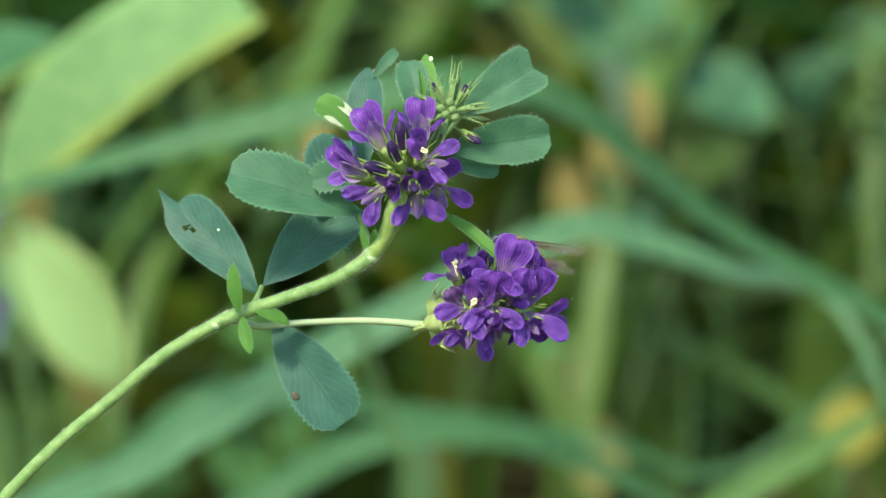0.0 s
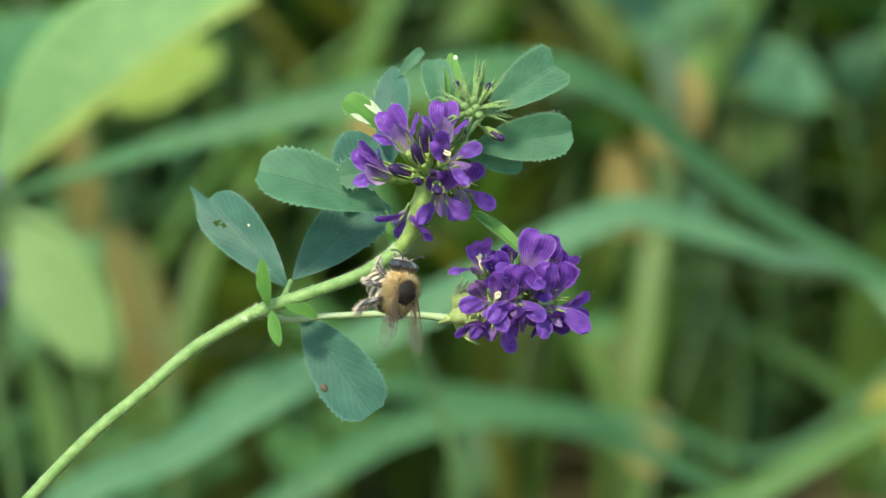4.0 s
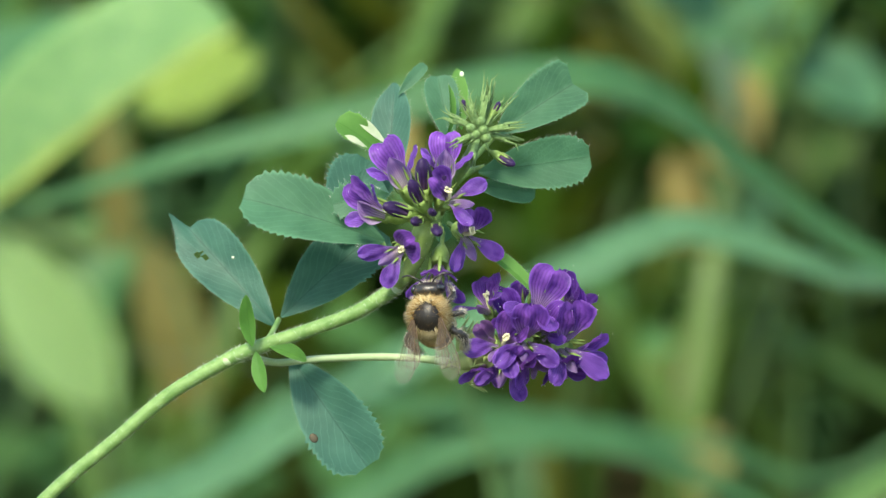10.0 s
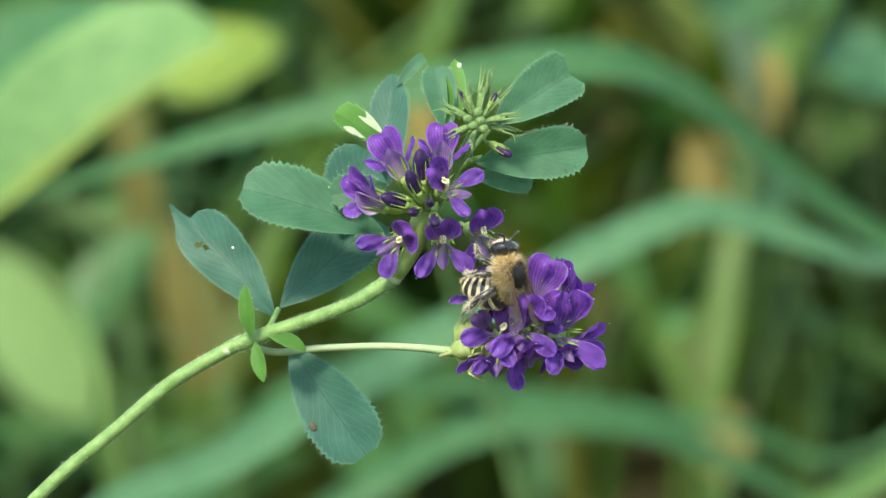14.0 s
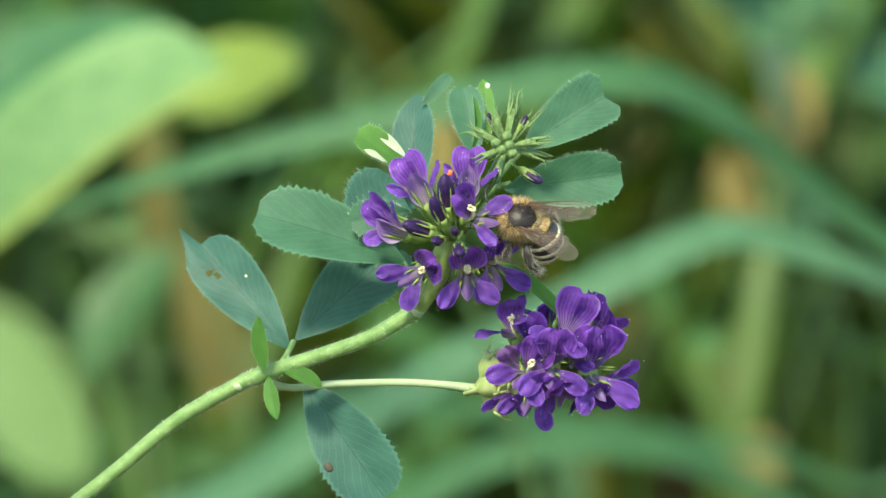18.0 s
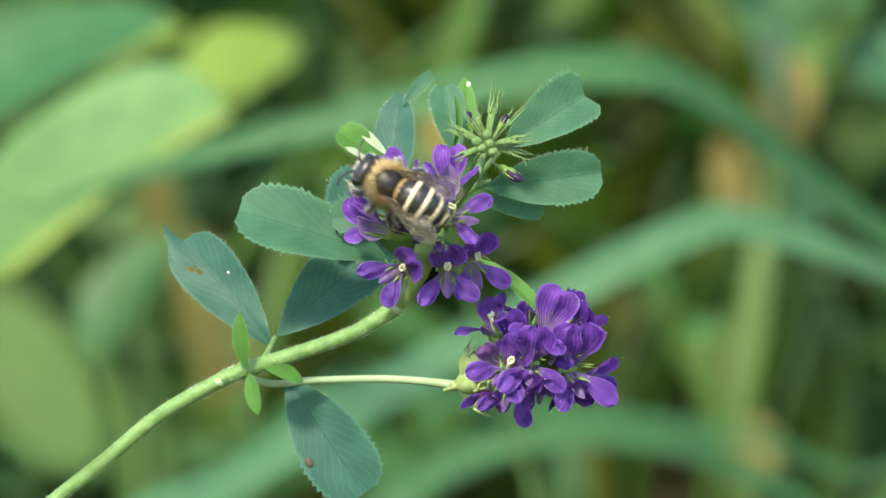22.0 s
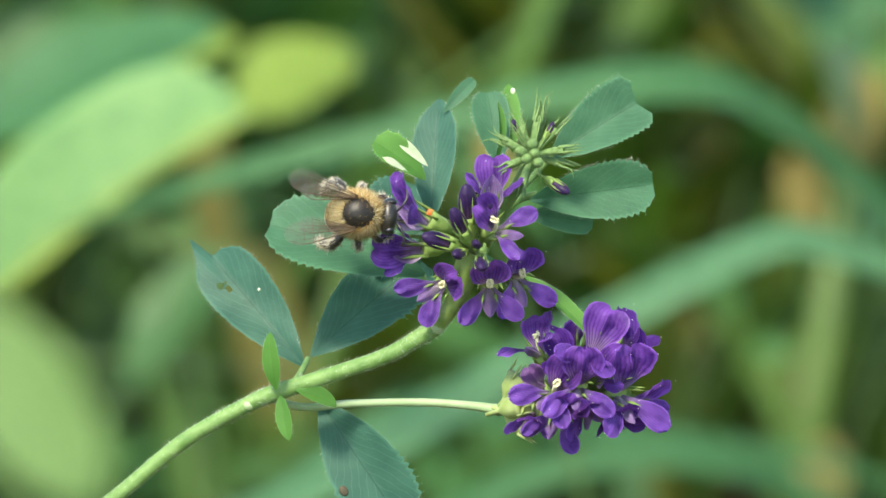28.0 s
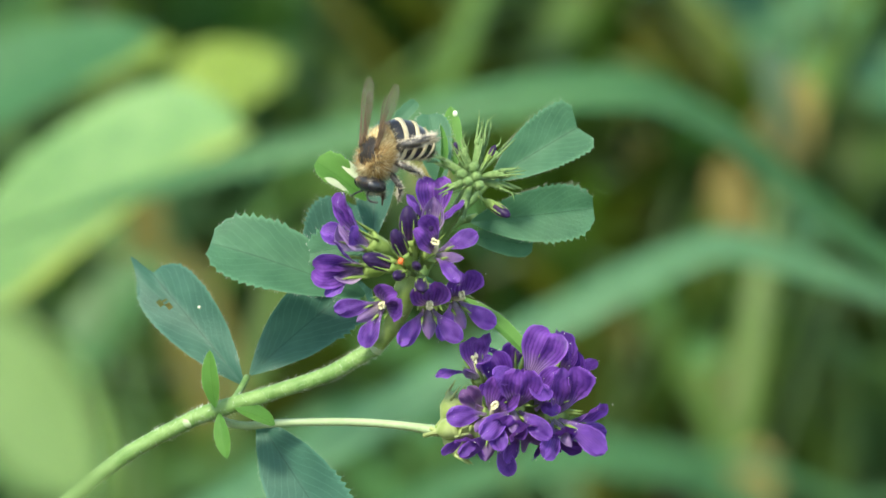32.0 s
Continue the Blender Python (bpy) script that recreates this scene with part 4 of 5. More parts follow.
def specks(meshes, seed):
    """Fine pollen that clings to the petals, and white grains standing for glints."""
    g = random.Random(seed)
    bm = bmesh.new()
    for me in meshes:
        far = [v for v in me.vertices if v.co.z > 4.2 * MM or abs(v.co.y) > 2.5 * MM]
        for _ in range(3):
            v = g.choice(far)
            egg(bm, v.co + v.normal * .03 * MM, (g.uniform(.03, .07) * MM,) * 3, 4, 6)
    return finished("pollen", bm, SPECK)


SPECKS = [specks([kit["banner"], *kit["wing"]], 5) for kit in SETS["violet"][0]]


def bud_mesh():
    bm = bmesh.new()
    lathe(bm, [(2.0 * MM, .8 * MM), (3.4 * MM, 1.2 * MM), (5.0 * MM, 1.42 * MM), (6.4 * MM, 1.2 * MM), (7.4 * MM, .7 * MM), (7.8 * MM, .15 * MM)], 12, None, .8)
    uv = bm.loops.layers.uv.new("UVMap")
    for f in bm.faces:
        for lp in f.loops:
            lp[uv].uv = (0.5 + lp.vert.co.x / (6 * MM), (lp.vert.co.z - 1.4 * MM) / (6.4 * MM))
    return finished("bud_petals", bm, PETAL_DARK)


BUD = bud_mesh()
UPPER = []


def floret(x, y, w, axis, banner, k=1.0, sprung=False, tone="violet", label="", cup=None, column=True):
    m = HOME @ turned(spot(x, y, w), along(*axis), along(*banner))
    ob = part("floret", cup or CUP, None, alfalfa, label or ("open sprung violet floret" if sprung else "violet floret"), m)
    ob.scale = (k, k, k)
    kit = drawn.choice(SETS[tone])[1 if sprung else 0]
    part("banner_petal", kit["banner"], None, ob)
    for wing in kit["wing"]:
        part("wing_petal", wing, None, ob)
    part("keel_petal", kit["keel"], None, ob)
    part("pollen", SPECKS[1 if sprung else 0], None, ob, "white pollen specks")["kind"] = "stuff"
    if sprung and column:
        part("stamen_column", COLUMN, None, ob, "cream stamen column")
    return ob, m


def bud(x, y, w, axis, k=1.0, label="closed dark violet flower bud"):
    m = HOME @ turned(spot(x, y, w), along(*axis), along(.3, -.4, -.8))
    ob = part("flower_bud", CUP_BUD, None, alfalfa, label, m)
    ob.scale = (k, k, k)
    part("bud_petals", BUD, None, ob)
    return ob, m


# the upper flower head
UPPER.append(floret(832, 366, 0, (.06, -.93, -.38), (0, -.4, .95), 1.0))
top_floret = floret(782, 372, 0, (-.45, -.82, -.4), (-.25, -.55, .85), 1.06)
side_floret = floret(762, 400, -1, (-.9, -.34, -.36), (-.35, -.75, .6), 1.0)
UPPER.append(floret(822, 378, -4, (.42, -.3, -.85), (-.8, -.45, -.1), .95, True))
low_left = floret(774, 442, 0, (-.42, .28, -.85), (.85, -.55, 0), .95, True)
low_mid = floret(828, 440, 0, (.06, .36, -.9), (.0, -1, -.3), 1.0, True)
low_right = floret(856, 430, 3, (.4, .28, -.85), (-.1, -1, -.2), 1.0, True)
# the camera keeps its focus on the flower head
cam.data.dof.focus_object = low_left[0]
for args in ((802, 378, -6, (-.08, -.9, -.4), .95), (800, 388, -7, (-.35, -.7, -.6), .8), (790, 396, -6, (-.8, -.25, -.5), .82), (794, 402, -7, (-.35, .08, -.9), .55),
             (818, 408, -7, (.02, .32, -.95), .66), (822, 376, -5, (.16, -.75, -.6), .72), (810, 392, -8, (.02, -.1, -1), .5), (804, 372, -2, (.1, -.95, .1), .8)):
    UPPER.append(bud(*args))

# the lower flower head
DEEP = [
    ((934, 604, 3), (-.42, -.82, -.38), (.3, -.5, .8), .9, True, "violet"),
    ((992, 600, 2), (.16, -.5, -.8), (.45, -.8, .35), 1.1, True, "violet"),
    ((972, 622, 0), (.12, .04, -1), (.12, -1, -.1), 1.02, True, "violet"),
    ((1018, 634, 3), (.5, .05, -.8), (-.15, -1, .1), 1.18, True, "violet"),
    ((1024, 640, 5), (.78, .2, -.5), (-.25, -.95, .2), 1.0, False, "violet"),
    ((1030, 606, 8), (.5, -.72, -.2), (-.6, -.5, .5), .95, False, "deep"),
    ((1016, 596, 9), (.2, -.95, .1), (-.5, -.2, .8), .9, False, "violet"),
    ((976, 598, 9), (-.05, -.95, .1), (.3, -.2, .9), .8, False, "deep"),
    ((906, 650, 2), (-.12, .62, -.75), (.1, -.75, -.6), .8, False, "violet"),
    ((945, 644, 1), (.05, .5, -.85), (.5, -.7, -.5), .95, True, "violet"),
    ((982, 634, 2), (.2, .5, -.8), (-.4, -.8, -.4), .98, False, "violet"),
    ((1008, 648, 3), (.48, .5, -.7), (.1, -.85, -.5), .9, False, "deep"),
    ((944, 640, 1), (-.12, -.1, -1), (.55, -.8, 0), .95, True, "violet"),
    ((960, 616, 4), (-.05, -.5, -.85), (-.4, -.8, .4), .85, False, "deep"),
    ((926, 636, 4), (-.2, -.2, -.9), (-.5, -.8, 0), .7, False, "faded"),
    ((1000, 622, 2), (.3, -.3, -.9), (.6, -.6, .2), .85, False, "violet"),
]
for (x, y, w), axis, banner, k, sprung, tone in DEEP:
    floret(x, y, w, axis, banner, k, sprung, tone, {"faded": "fading lilac floret", "deep": "dark violet floret", "violet": ""}[tone], CUP_PALE if x < 920 else None, x in (934, 944))
for x, y, w, axis in ((858, 645, 4, (.55, -.75, -.1)), (850, 668, 2, (.85, -.25, -.4)), (860, 676, 3, (.8, .45, -.2))):
    m = HOME @ turned(spot(x, y, w), along(*axis), along(0, -1, 0))
    part("calyx", CUP_PALE, None, alfalfa, "pale yellowish green calyx", m)


# the green bud cluster
CALYX_BUD = mottled("bud_calyx", (0.12, 0.24, 0.07), (0.27, 0.40, 0.16), 1500, 0.6, bump=0.9, depth=0.0003, share=0.12)
def spiny_bud_mesh(seed, teeth):
    """A narrow green calyx tube, frayed at its mouth into thin teeth; without teeth a closed round bud."""
    rng = random.Random(seed)
    bm = bmesh.new()
    if not teeth:
        egg(bm, (0, 0, .9 * MM), (.7 * MM, .7 * MM, .95 * MM), 8, 10)
        for k in range(4):
            spike(bm, Vector((.3 * MM * math.cos(k * 1.57), .3 * MM * math.sin(k * 1.57), 1.5 * MM)), Vector((math.cos(k * 1.57) * .2, math.sin(k * 1.57) * .2, 1)), .8 * MM, .0001)
    else:
        lathe(bm, [(-.8 * MM, .2 * MM), (0, .32 * MM), (.9 * MM, .52 * MM), (2.2 * MM, .6 * MM), (3.2 * MM, .56 * MM), (3.35 * MM, .42 * MM), (2.6 * MM, .25 * MM)], 9)
        for k in range(teeth):
            a = k * math.tau / teeth + rng.uniform(-.35, .35)
            out = Vector((math.cos(a), math.sin(a), 0))
            reach, flare = rng.uniform(1.3, 2.9), rng.uniform(-.4, .5)
            hook = rng.uniform(.4, 1.4) if rng.random() < .5 else 0
            tube(bm, [(*(out * .6 * MM + Vector((0, 0, 2.6 * MM))), .2 * MM), (*(out * .62 * MM + Vector((0, 0, 3.4 * MM))), .18 * MM),
                      (*(out * (.6 + flare * .45) * MM + Vector((0, 0, (3.4 + reach * .6) * MM))), .11 * MM), (*(out * (.6 + flare + hook) * MM + Vector((0, 0, (3.4 + reach) * MM))), .02 * MM)], 5, 3)
    for _ in range(70):
        a, z = rng.uniform(0, math.tau), rng.uniform(.3, 3 if teeth else 1.4) * MM
        n = Vector((math.cos(a), math.sin(a), 0))
        spike(bm, n * .6 * MM + Vector((0, 0, z)), n + Vector((0, 0, .8)), .0005, .000013)
    return finished("spiny_bud", bm, CALYX_BUD)


SPINY = [spiny_bud_mesh(s, n) for s, n in ((0, 0), (1, 4), (2, 5), (3, 5), (4, 3))]
for i in range(5):
    a = i * 2.4
    m = HOME @ turned(spot(904 + 7 * math.sqrt(i) * math.cos(a), 240 + 8 * math.sqrt(i) * math.sin(a), -3), along(.35 * math.cos(a), .35 * math.sin(a) - .2, -.9), along(.2, 1, .1))
    part("spiny_bud", SPINY[0], None, alfalfa, "round green bud", m)
for i, (turn, ahead, long) in enumerate(((-112, .1, 1.0), (-86, -.1, 1.4), (-68, .2, 1.3), (-46, -.1, 1.25), (-150, -.2, 1.0), (-12, -.2, 1.15), (16, .1, 1.0), (160, -.3, 1.0), (110, -.4, .9))):
    c, s = math.cos(radians(turn)), math.sin(radians(turn))
    m = HOME @ turned(spot(904 + 15 * c, 240 + 16 * s, 1 + 3 * ahead), along(c, s, ahead), along(.2, 1, -.4))
    m = m @ Matrix.Rotation(1.9 * i, 4, 'Z') @ Matrix.Rotation(.22 * math.sin(5.1 * i), 4, 'X')
    part("spiny_bud", SPINY[1 + i % 4], None, alfalfa, "", m).scale = (.9, .9, long * (.86 + .1 * math.sin(3.3 * i)))
bract = random.Random(6)
for _ in range(14):
    a, ahead = bract.uniform(0, math.tau), bract.uniform(-.7, .3)
    m = HOME @ turned(spot(904 + 16 * math.cos(a), 240 + 16 * math.sin(a), 2 * ahead), along(math.cos(a), math.sin(a) - .35, ahead), along(.2, 1, -.4))
    bm = bmesh.new()
    long = bract.uniform(2.2, 4.6)
    tube(bm, [(0, 0, 0, .13 * MM), (.1 * MM, 0, long * .5 * MM, .1 * MM), (bract.uniform(-.8, .8) * MM, bract.uniform(-.6, .6) * MM, long * MM, .02 * MM)], 5, 4)
    part("bract", bm, CALYX_BUD, alfalfa, "", m)
for x, y, axis in ((884, 212, (-.35, -.9, -.2)), (924, 214, (.5, -.85, .2))):
    bud(x, y, 0, axis, .34, "small violet bud showing colour")
bud(925, 278, 0, (.7, .45, -.5), .55, "small violet bud showing colour")


# ---- another alfalfa shoot, near the camera at the edge ----
def near_flower(x, y, w):
    thing = new("alfalfa_flower")
    at = spot(x, y, w)
    thing.location = Vector((at.x - 0.03, at.y + 0.02, 0))
    tagged(thing, "violet alfalfa flower with pale leaves beside the other stem", "flower")
    back = Matrix.Translation(-thing.location)
    k = STEP * (1 + w / 1000 / REACH)
    for i, (dx, dy, axis) in enumerate(((-34, -40, (.3, -.6, -.7)), (-20, 80, (.4, .4, -.7)))):
        kit = SETS["violet"][i % 5][0]
        fl = part("floret", CUP, None, thing, "", back @ turned(spot(x + dx - 20, y + dy + 10, w), along(*axis), along(.2, -.8, .3)))
        fl.scale = (.75, .75, .75)
        for name, me in (("banner_petal", kit["banner"]), ("wing_petal", kit["wing"][0]), ("wing_petal", kit["wing"][1]), ("keel_petal", kit["keel"])):
            part(name, me, None, fl)
    d = at - thing.location
    for dx, dy, way, long, wide in ((-90, -110, (.2, -.95, .1), 240, 110), (-110, 60, (.5, .6, .1), 120, 80)):
        base = spot(x + dx, y + dy, w + 4) - thing.location
        m = turned(base, along(-.3, -.4, -.8), along(*way))
        part("leaflet", leaf(long * k, wide * k, OVAL, 10, 16, 0, .0002, 16, 3), PALE, thing, "pale leaflet", m)
    bm = bmesh.new()
    tube(bm, [(0, 0, -.01, .0012), (.004, d.y * .6, d.z * .6, .0011), (d.x * .9, d.y, d.z * .995, .0006), (*d, .0003)], 8, 6)
    part("stem", bm, STEM, thing)
    return thing


near_head = near_flower(-150, 560, -400)


# ---- the bee ----
CHITIN = mottled("black_chitin", (0.012, 0.011, 0.011), (0.03, 0.027, 0.024), 900, 0.28, 0.5)
THORAX = mottled("dark_thorax", (0.008, 0.007, 0.006), (0.022, 0.016, 0.011), 900, 0.38)


def fur_material(name, *tones):
    """Hair, each one of its own tone."""
    m, nt, bsdf = material(name, 0.65, 0.25)
    geo = nt.nodes.new("ShaderNodeNewGeometry")
    col = ramp(nt, geo.outputs["Random Per Island"], *[(i / (len(tones) - 1), c) for i, c in enumerate(tones)])
    nt.links.new(mixed(nt, maths(nt, "MULTIPLY", noise_of(nt, 900.0), 0.2), col, tones[0]), bsdf.inputs["Base Color"])
    sheet_of(nt, bsdf, col, 0.2, (1.0, 0.9, 0.6))
    return m


FUR = fur_material("golden_fur", (0.2, 0.12, 0.035), (0.5, 0.38, 0.16), (0.72, 0.62, 0.37), (0.86, 0.78, 0.54))
FUR_RUST = fur_material("rusty_fur", (0.12, 0.06, 0.016), (0.3, 0.17, 0.05), (0.46, 0.3, 0.11), (0.6, 0.43, 0.2))
FUR_PALE = fur_material("pale_fur", (0.36, 0.3, 0.2), (0.66, 0.6, 0.47), (0.8, 0.75, 0.64), (0.88, 0.84, 0.76))
BAND = fur_material("cream_band", (0.4, 0.32, 0.16), (0.68, 0.58, 0.36), (0.8, 0.72, 0.5), (0.88, 0.81, 0.6))
FUR_TAN = mottled("tan_fur", (0.16, 0.1, 0.035), (0.42, 0.31, 0.13), 2600, 0.75)
EYE = mottled("compound_eye", (0.006, 0.007, 0.010), (0.02, 0.02, 0.025), 2000, 0.12, 0.6)
VEIN = mottled("wing_vein", (0.05, 0.03, 0.015), (0.10, 0.06, 0.03), 900, 0.5)


def wing_material():
    m, nt, bsdf = material("wing_membrane", 0.22, 0.5)
    bsdf.inputs["Base Color"].default_value = (0.17, 0.15, 0.125, 1)
    bumped(nt, bsdf, noise_of(nt, 1400.0), 0.5, 0.0002)
    clear = nt.nodes.new("ShaderNodeBsdfTransparent")
    mix = nt.nodes.new("ShaderNodeMixShader")
    nt.links.new(ramp(nt, noise_of(nt, 700.0), (0.3, (.13, .13, .13)), (0.7, (.27, .27, .27))), mix.inputs["Fac"])
    nt.links.new(clear.outputs[0], mix.inputs[1])
    nt.links.new(bsdf.outputs[0], mix.inputs[2])
    nt.links.new(mix.outputs[0], nt.nodes["Material Output"].inputs["Surface"])
    return m


def build_bee():
    bee = new("bee")
    tagged(bee, "furry golden brown wild bee with black and cream banded abdomen", "bee")
    rng = random.Random(8)

    def fur(parent, centre, radii, count, keep, mat, length, name="fur", lean=Vector((0, -.35, 0))):
        bm = bmesh.new()
        made = 0
        while made < count:
            n = Vector((rng.gauss(0, 1), rng.gauss(0, 1), rng.gauss(0, 1))).normalized()
            if not keep(n):
                continue
            made += 1
            root = Vector(centre) + Vector((n.x * radii[0], n.y * radii[1], n.z * radii[2])) * 0.96
            way = n + lean + Vector((rng.gauss(0, .22), rng.gauss(0, .22), rng.gauss(0, .22)))
            spike(bm, root, way, length * rng.uniform(.45, 1.25), .00004)
        part(name, bm, mat, parent)

    # thorax
    tr = (2.4 * MM, 2.6 * MM, 2.0 * MM)
    bm = bmesh.new()
    egg(bm, (0, 0, 0), tr, 14, 20)
    thorax = part("thorax", bm, THORAX, bee, "dark thorax with golden fur")
    bare = lambda n, a, b: n.z > 0 and (n.x / a) ** 2 + ((n.y + .1) / b) ** 2 < rng.uniform(.72, 1.08)
    fur(thorax, (0, 0, 0), tr, 2600, lambda n: -.45 < n.z and not bare(n, .9, .8), FUR, 1.2 * MM)
    fur(thorax, (0, 0, 0), tr, 1500, lambda n: -.55 < n.z and n.y > -.45 and abs(n.x) > .3 and not bare(n, .82, .74), FUR_RUST, 1.15 * MM)
    fur(thorax, (0, 0, 0), tr, 700, lambda n: n.z > -.2 and n.y < -.35 and not bare(n, .85, .78), FUR, 1.4 * MM)
    fur(thorax, (0, 0, 0), tr, 1300, lambda n: n.z <= -.4, FUR_PALE, 1.5 * MM, "underside_fur")
    fur(thorax, (0, 0, 0), tr, 900, lambda n: n.z > .3, THORAX, .5 * MM)
    fur(thorax, (0, 0, 0), tr, 110, lambda n: n.z > .3, FUR_RUST, .45 * MM)

    # head
    hc = Vector((0, 3.5 * MM, -.3 * MM))
    bm = bmesh.new()
    egg(bm, hc, (2.35 * MM, 1.2 * MM, 1.8 * MM), 12, 18)
    head = part("head", bm, CHITIN, bee, "shiny black head")
    for s in (-1, 1):
        bm = bmesh.new()
        egg(bm, hc + Vector((s * 1.75 * MM, .2 * MM, .1 * MM)), (.62 * MM, .8 * MM, 1.3 * MM), 10, 12)
        part("eye", bm, EYE, head)
        bm = bmesh.new()
        a = hc + Vector((s * .5 * MM, .85 * MM, .25 * MM))
        tube(bm, [(*a, .14 * MM), (*(a + Vector((s * .9, .8, .6)) * MM), .13 * MM), (*(a + Vector((s * 2.0, 1.3, .5)) * MM), .15 * MM), (*(a + Vector((s * 3.0, 1.2, .1)) * MM), .12 * MM)], 7, 4)
        part("antenna", bm, CHITIN, head)
        bm = bmesh.new()
        tube(bm, [(*(hc + Vector((s * .7, .5, -1.2)) * MM), .3 * MM), (*(hc + Vector((s * .6, .8, -1.8)) * MM), .22 * MM), (*(hc + Vector((s * .1, .9, -2.1)) * MM), .08 * MM)], 6, 3)
        part("mandible", bm, CHITIN, head)
    bm = bmesh.new()
    tube(bm, [(*(hc + Vector((0, .5, -1.3)) * MM), .3 * MM), (*(hc + Vector((0, 1.2, -2.1)) * MM), .2 * MM), (*(hc + Vector((0, 2.2, -2.4)) * MM), .08 * MM)], 6, 4)
    part("tongue", bm, VEIN, head)
    fur(head, hc, (1.7 * MM, .95 * MM, 1.5 * MM), 420, lambda n: n.y > .2 and abs(n.x) < .7 and n.z < .2, FUR_PALE, .8 * MM, "face_fur", Vector((0, .2, -.1)))
    fur(head, hc, (1.7 * MM, .95 * MM, 1.5 * MM), 200, lambda n: n.z > .5 and n.y < .1, FUR_RUST, .6 * MM, "crown_fur", Vector((0, .2, .3)))

    # abdomen: overlapping rings that curve down from the waist
    waist = Vector((0, -1.7, -.2)) * MM
    spine = [(0, 0, 0, 1.6), (0, -.9, -.45, 2.3), (0, -1.9, -1.35, 2.6), (0, -2.75, -2.6, 2.5), (0, -3.35, -4.0, 2.1), (0, -3.6, -5.3, 1.4), (0, -3.55, -6.3, .5)]
    fine = curve_through([tuple(c * MM for c in q) for q in spine], 6)
    bm = bmesh.new()
    tube(bm, fine[0:7], 18, 1, .92)
    abdomen = part("abdomen", bm, CHITIN, bee, "black abdomen with cream hair bands", Matrix.Translation(waist))
    for seg in range(6):
        rows = fine[seg * 6: seg * 6 + 7]
        if seg:
            bm = bmesh.new()
            tube(bm, [(*q[:3], q[3] * (0.985 + .03 * (i / 6))) for i, q in enumerate(rows)], 18, 1, .92)
            part("abdomen_ring", bm, CHITIN, abdomen)
        if seg < 5:
            bm = bmesh.new()
            tube(bm, [(*q[:3], q[3] * (1.025 + .02 * i)) for i, q in enumerate(rows[4:7] if seg else rows[1:6])], 18, 1, .92)
            part("hair_band", bm, BAND if seg else FUR_TAN, abdomen, "cream hair band" if seg else "golden furry band")
        bm = bmesh.new()
        t = (Vector(rows[6][:3]) - Vector(rows[0][:3])).normalized()
        for _ in range(130 if seg else 420):
            q = rows[rng.randrange(4 if seg else 0, 6)]
            n = Vector((rng.gauss(0, 1), rng.gauss(0, 1), rng.gauss(0, 1)))
            n = (n - t * n.dot(t)).normalized()
            spike(bm, Vector(q[:3]) + n * q[3] * .95, n * .5 + t + Vector((rng.gauss(0, .2), rng.gauss(0, .2), rng.gauss(0, .2))), (.5 if seg else .95) * MM * rng.uniform(.6, 1.2), .000032)
        part("fur", bm, BAND if seg else FUR, abdomen)

    # legs
    def leg(s, y, pts, mat, hairy):
        bm = bmesh.new()
        tube(bm, [(s * x * MM, (y + yy) * MM, z * MM, r * MM) for x, yy, z, r in pts], 7, 4)
        ob = part("leg", bm, mat, bee, "dark leg with pale hairs")
        bm = bmesh.new()
        for _ in range(hairy):
            i = rng.randrange(1, len(pts) - 1)
            a, b = pts[i], pts[i + 1]
            q = rng.random()
            c = Vector((s * (a[0] + (b[0] - a[0]) * q), y + a[1] + (b[1] - a[1]) * q, a[2] + (b[2] - a[2]) * q)) * MM
            n = Vector((rng.gauss(0, 1), rng.gauss(0, 1), rng.gauss(0, 1))).normalized()
            spike(bm, c + n * (a[3] * .8 * MM), n + Vector((0, -.4, -.3)), .75 * MM * rng.uniform(.5, 1.2), .000036)
        part("leg_hairs", bm, FUR_PALE, ob)

    for s in (-1, 1):
        leg(s, 1.4, [(1.2, 0, -1.5, .4), (2.2, .7, -2.0, .42), (2.7, 1.6, -2.9, .36), (2.2, 2.6, -3.4, .2), (1.8, 3.2, -3.7, .12)], CHITIN, 200)
        leg(s, .1, [(1.5, 0, -1.6, .42), (3.0, .1, -1.6, .45), (3.8, .3, -2.9, .42), (3.5, .4, -4.2, .26), (3.2, .8, -5.0, .13)], CHITIN, 300)
        leg(s, -1.3, [(1.5, 0, -1.5, .45), (3.0, -.8, -1.3, .55), (3.9, -1.6, -2.6, .62), (3.6, -2.5, -4.2, .5), (3.2, -3.0, -5.4, .2)], CHITIN, 700)

    # wings
    membrane = wing_material()

    def wing(name, s, root, length, width, spread, rise):
        m = Matrix.Translation(root) @ Matrix.Rotation(radians(180 + s * spread), 4, "Z") @ Matrix.Rotation(radians(-rise), 4, "X")
        shape = profile(((0, .12), (.15, .3), (.4, .62), (.65, .92), (.8, 1), (.92, .8), (1, .25)))
        ob = part(name, leaf(length, width, shape, 2, -6, 0, .00002, 18, 3, wave=.02), membrane, bee, "smoky translucent wing", m)
        ob.visible_shadow = True
        for lane, end in ((-.92, .96), (-.55, .9), (-.1, .85), (.35, .8), (.7, .65)):
            pts = [(lane * width / 2 * shape(v) * (1 if v < .6 else 1 - .1 * (v - .6)), length * v, .00004 + .1 * length * (v * .75 - .5) * v * .1, (.00011 if lane < -.9 else .00005) * (1.25 - v)) for v in (.02, .25, .5, .75, end)]
            bm = bmesh.new()
            tube(bm, pts, 5, 3)
            part("wing_vein", bm, VEIN, ob)
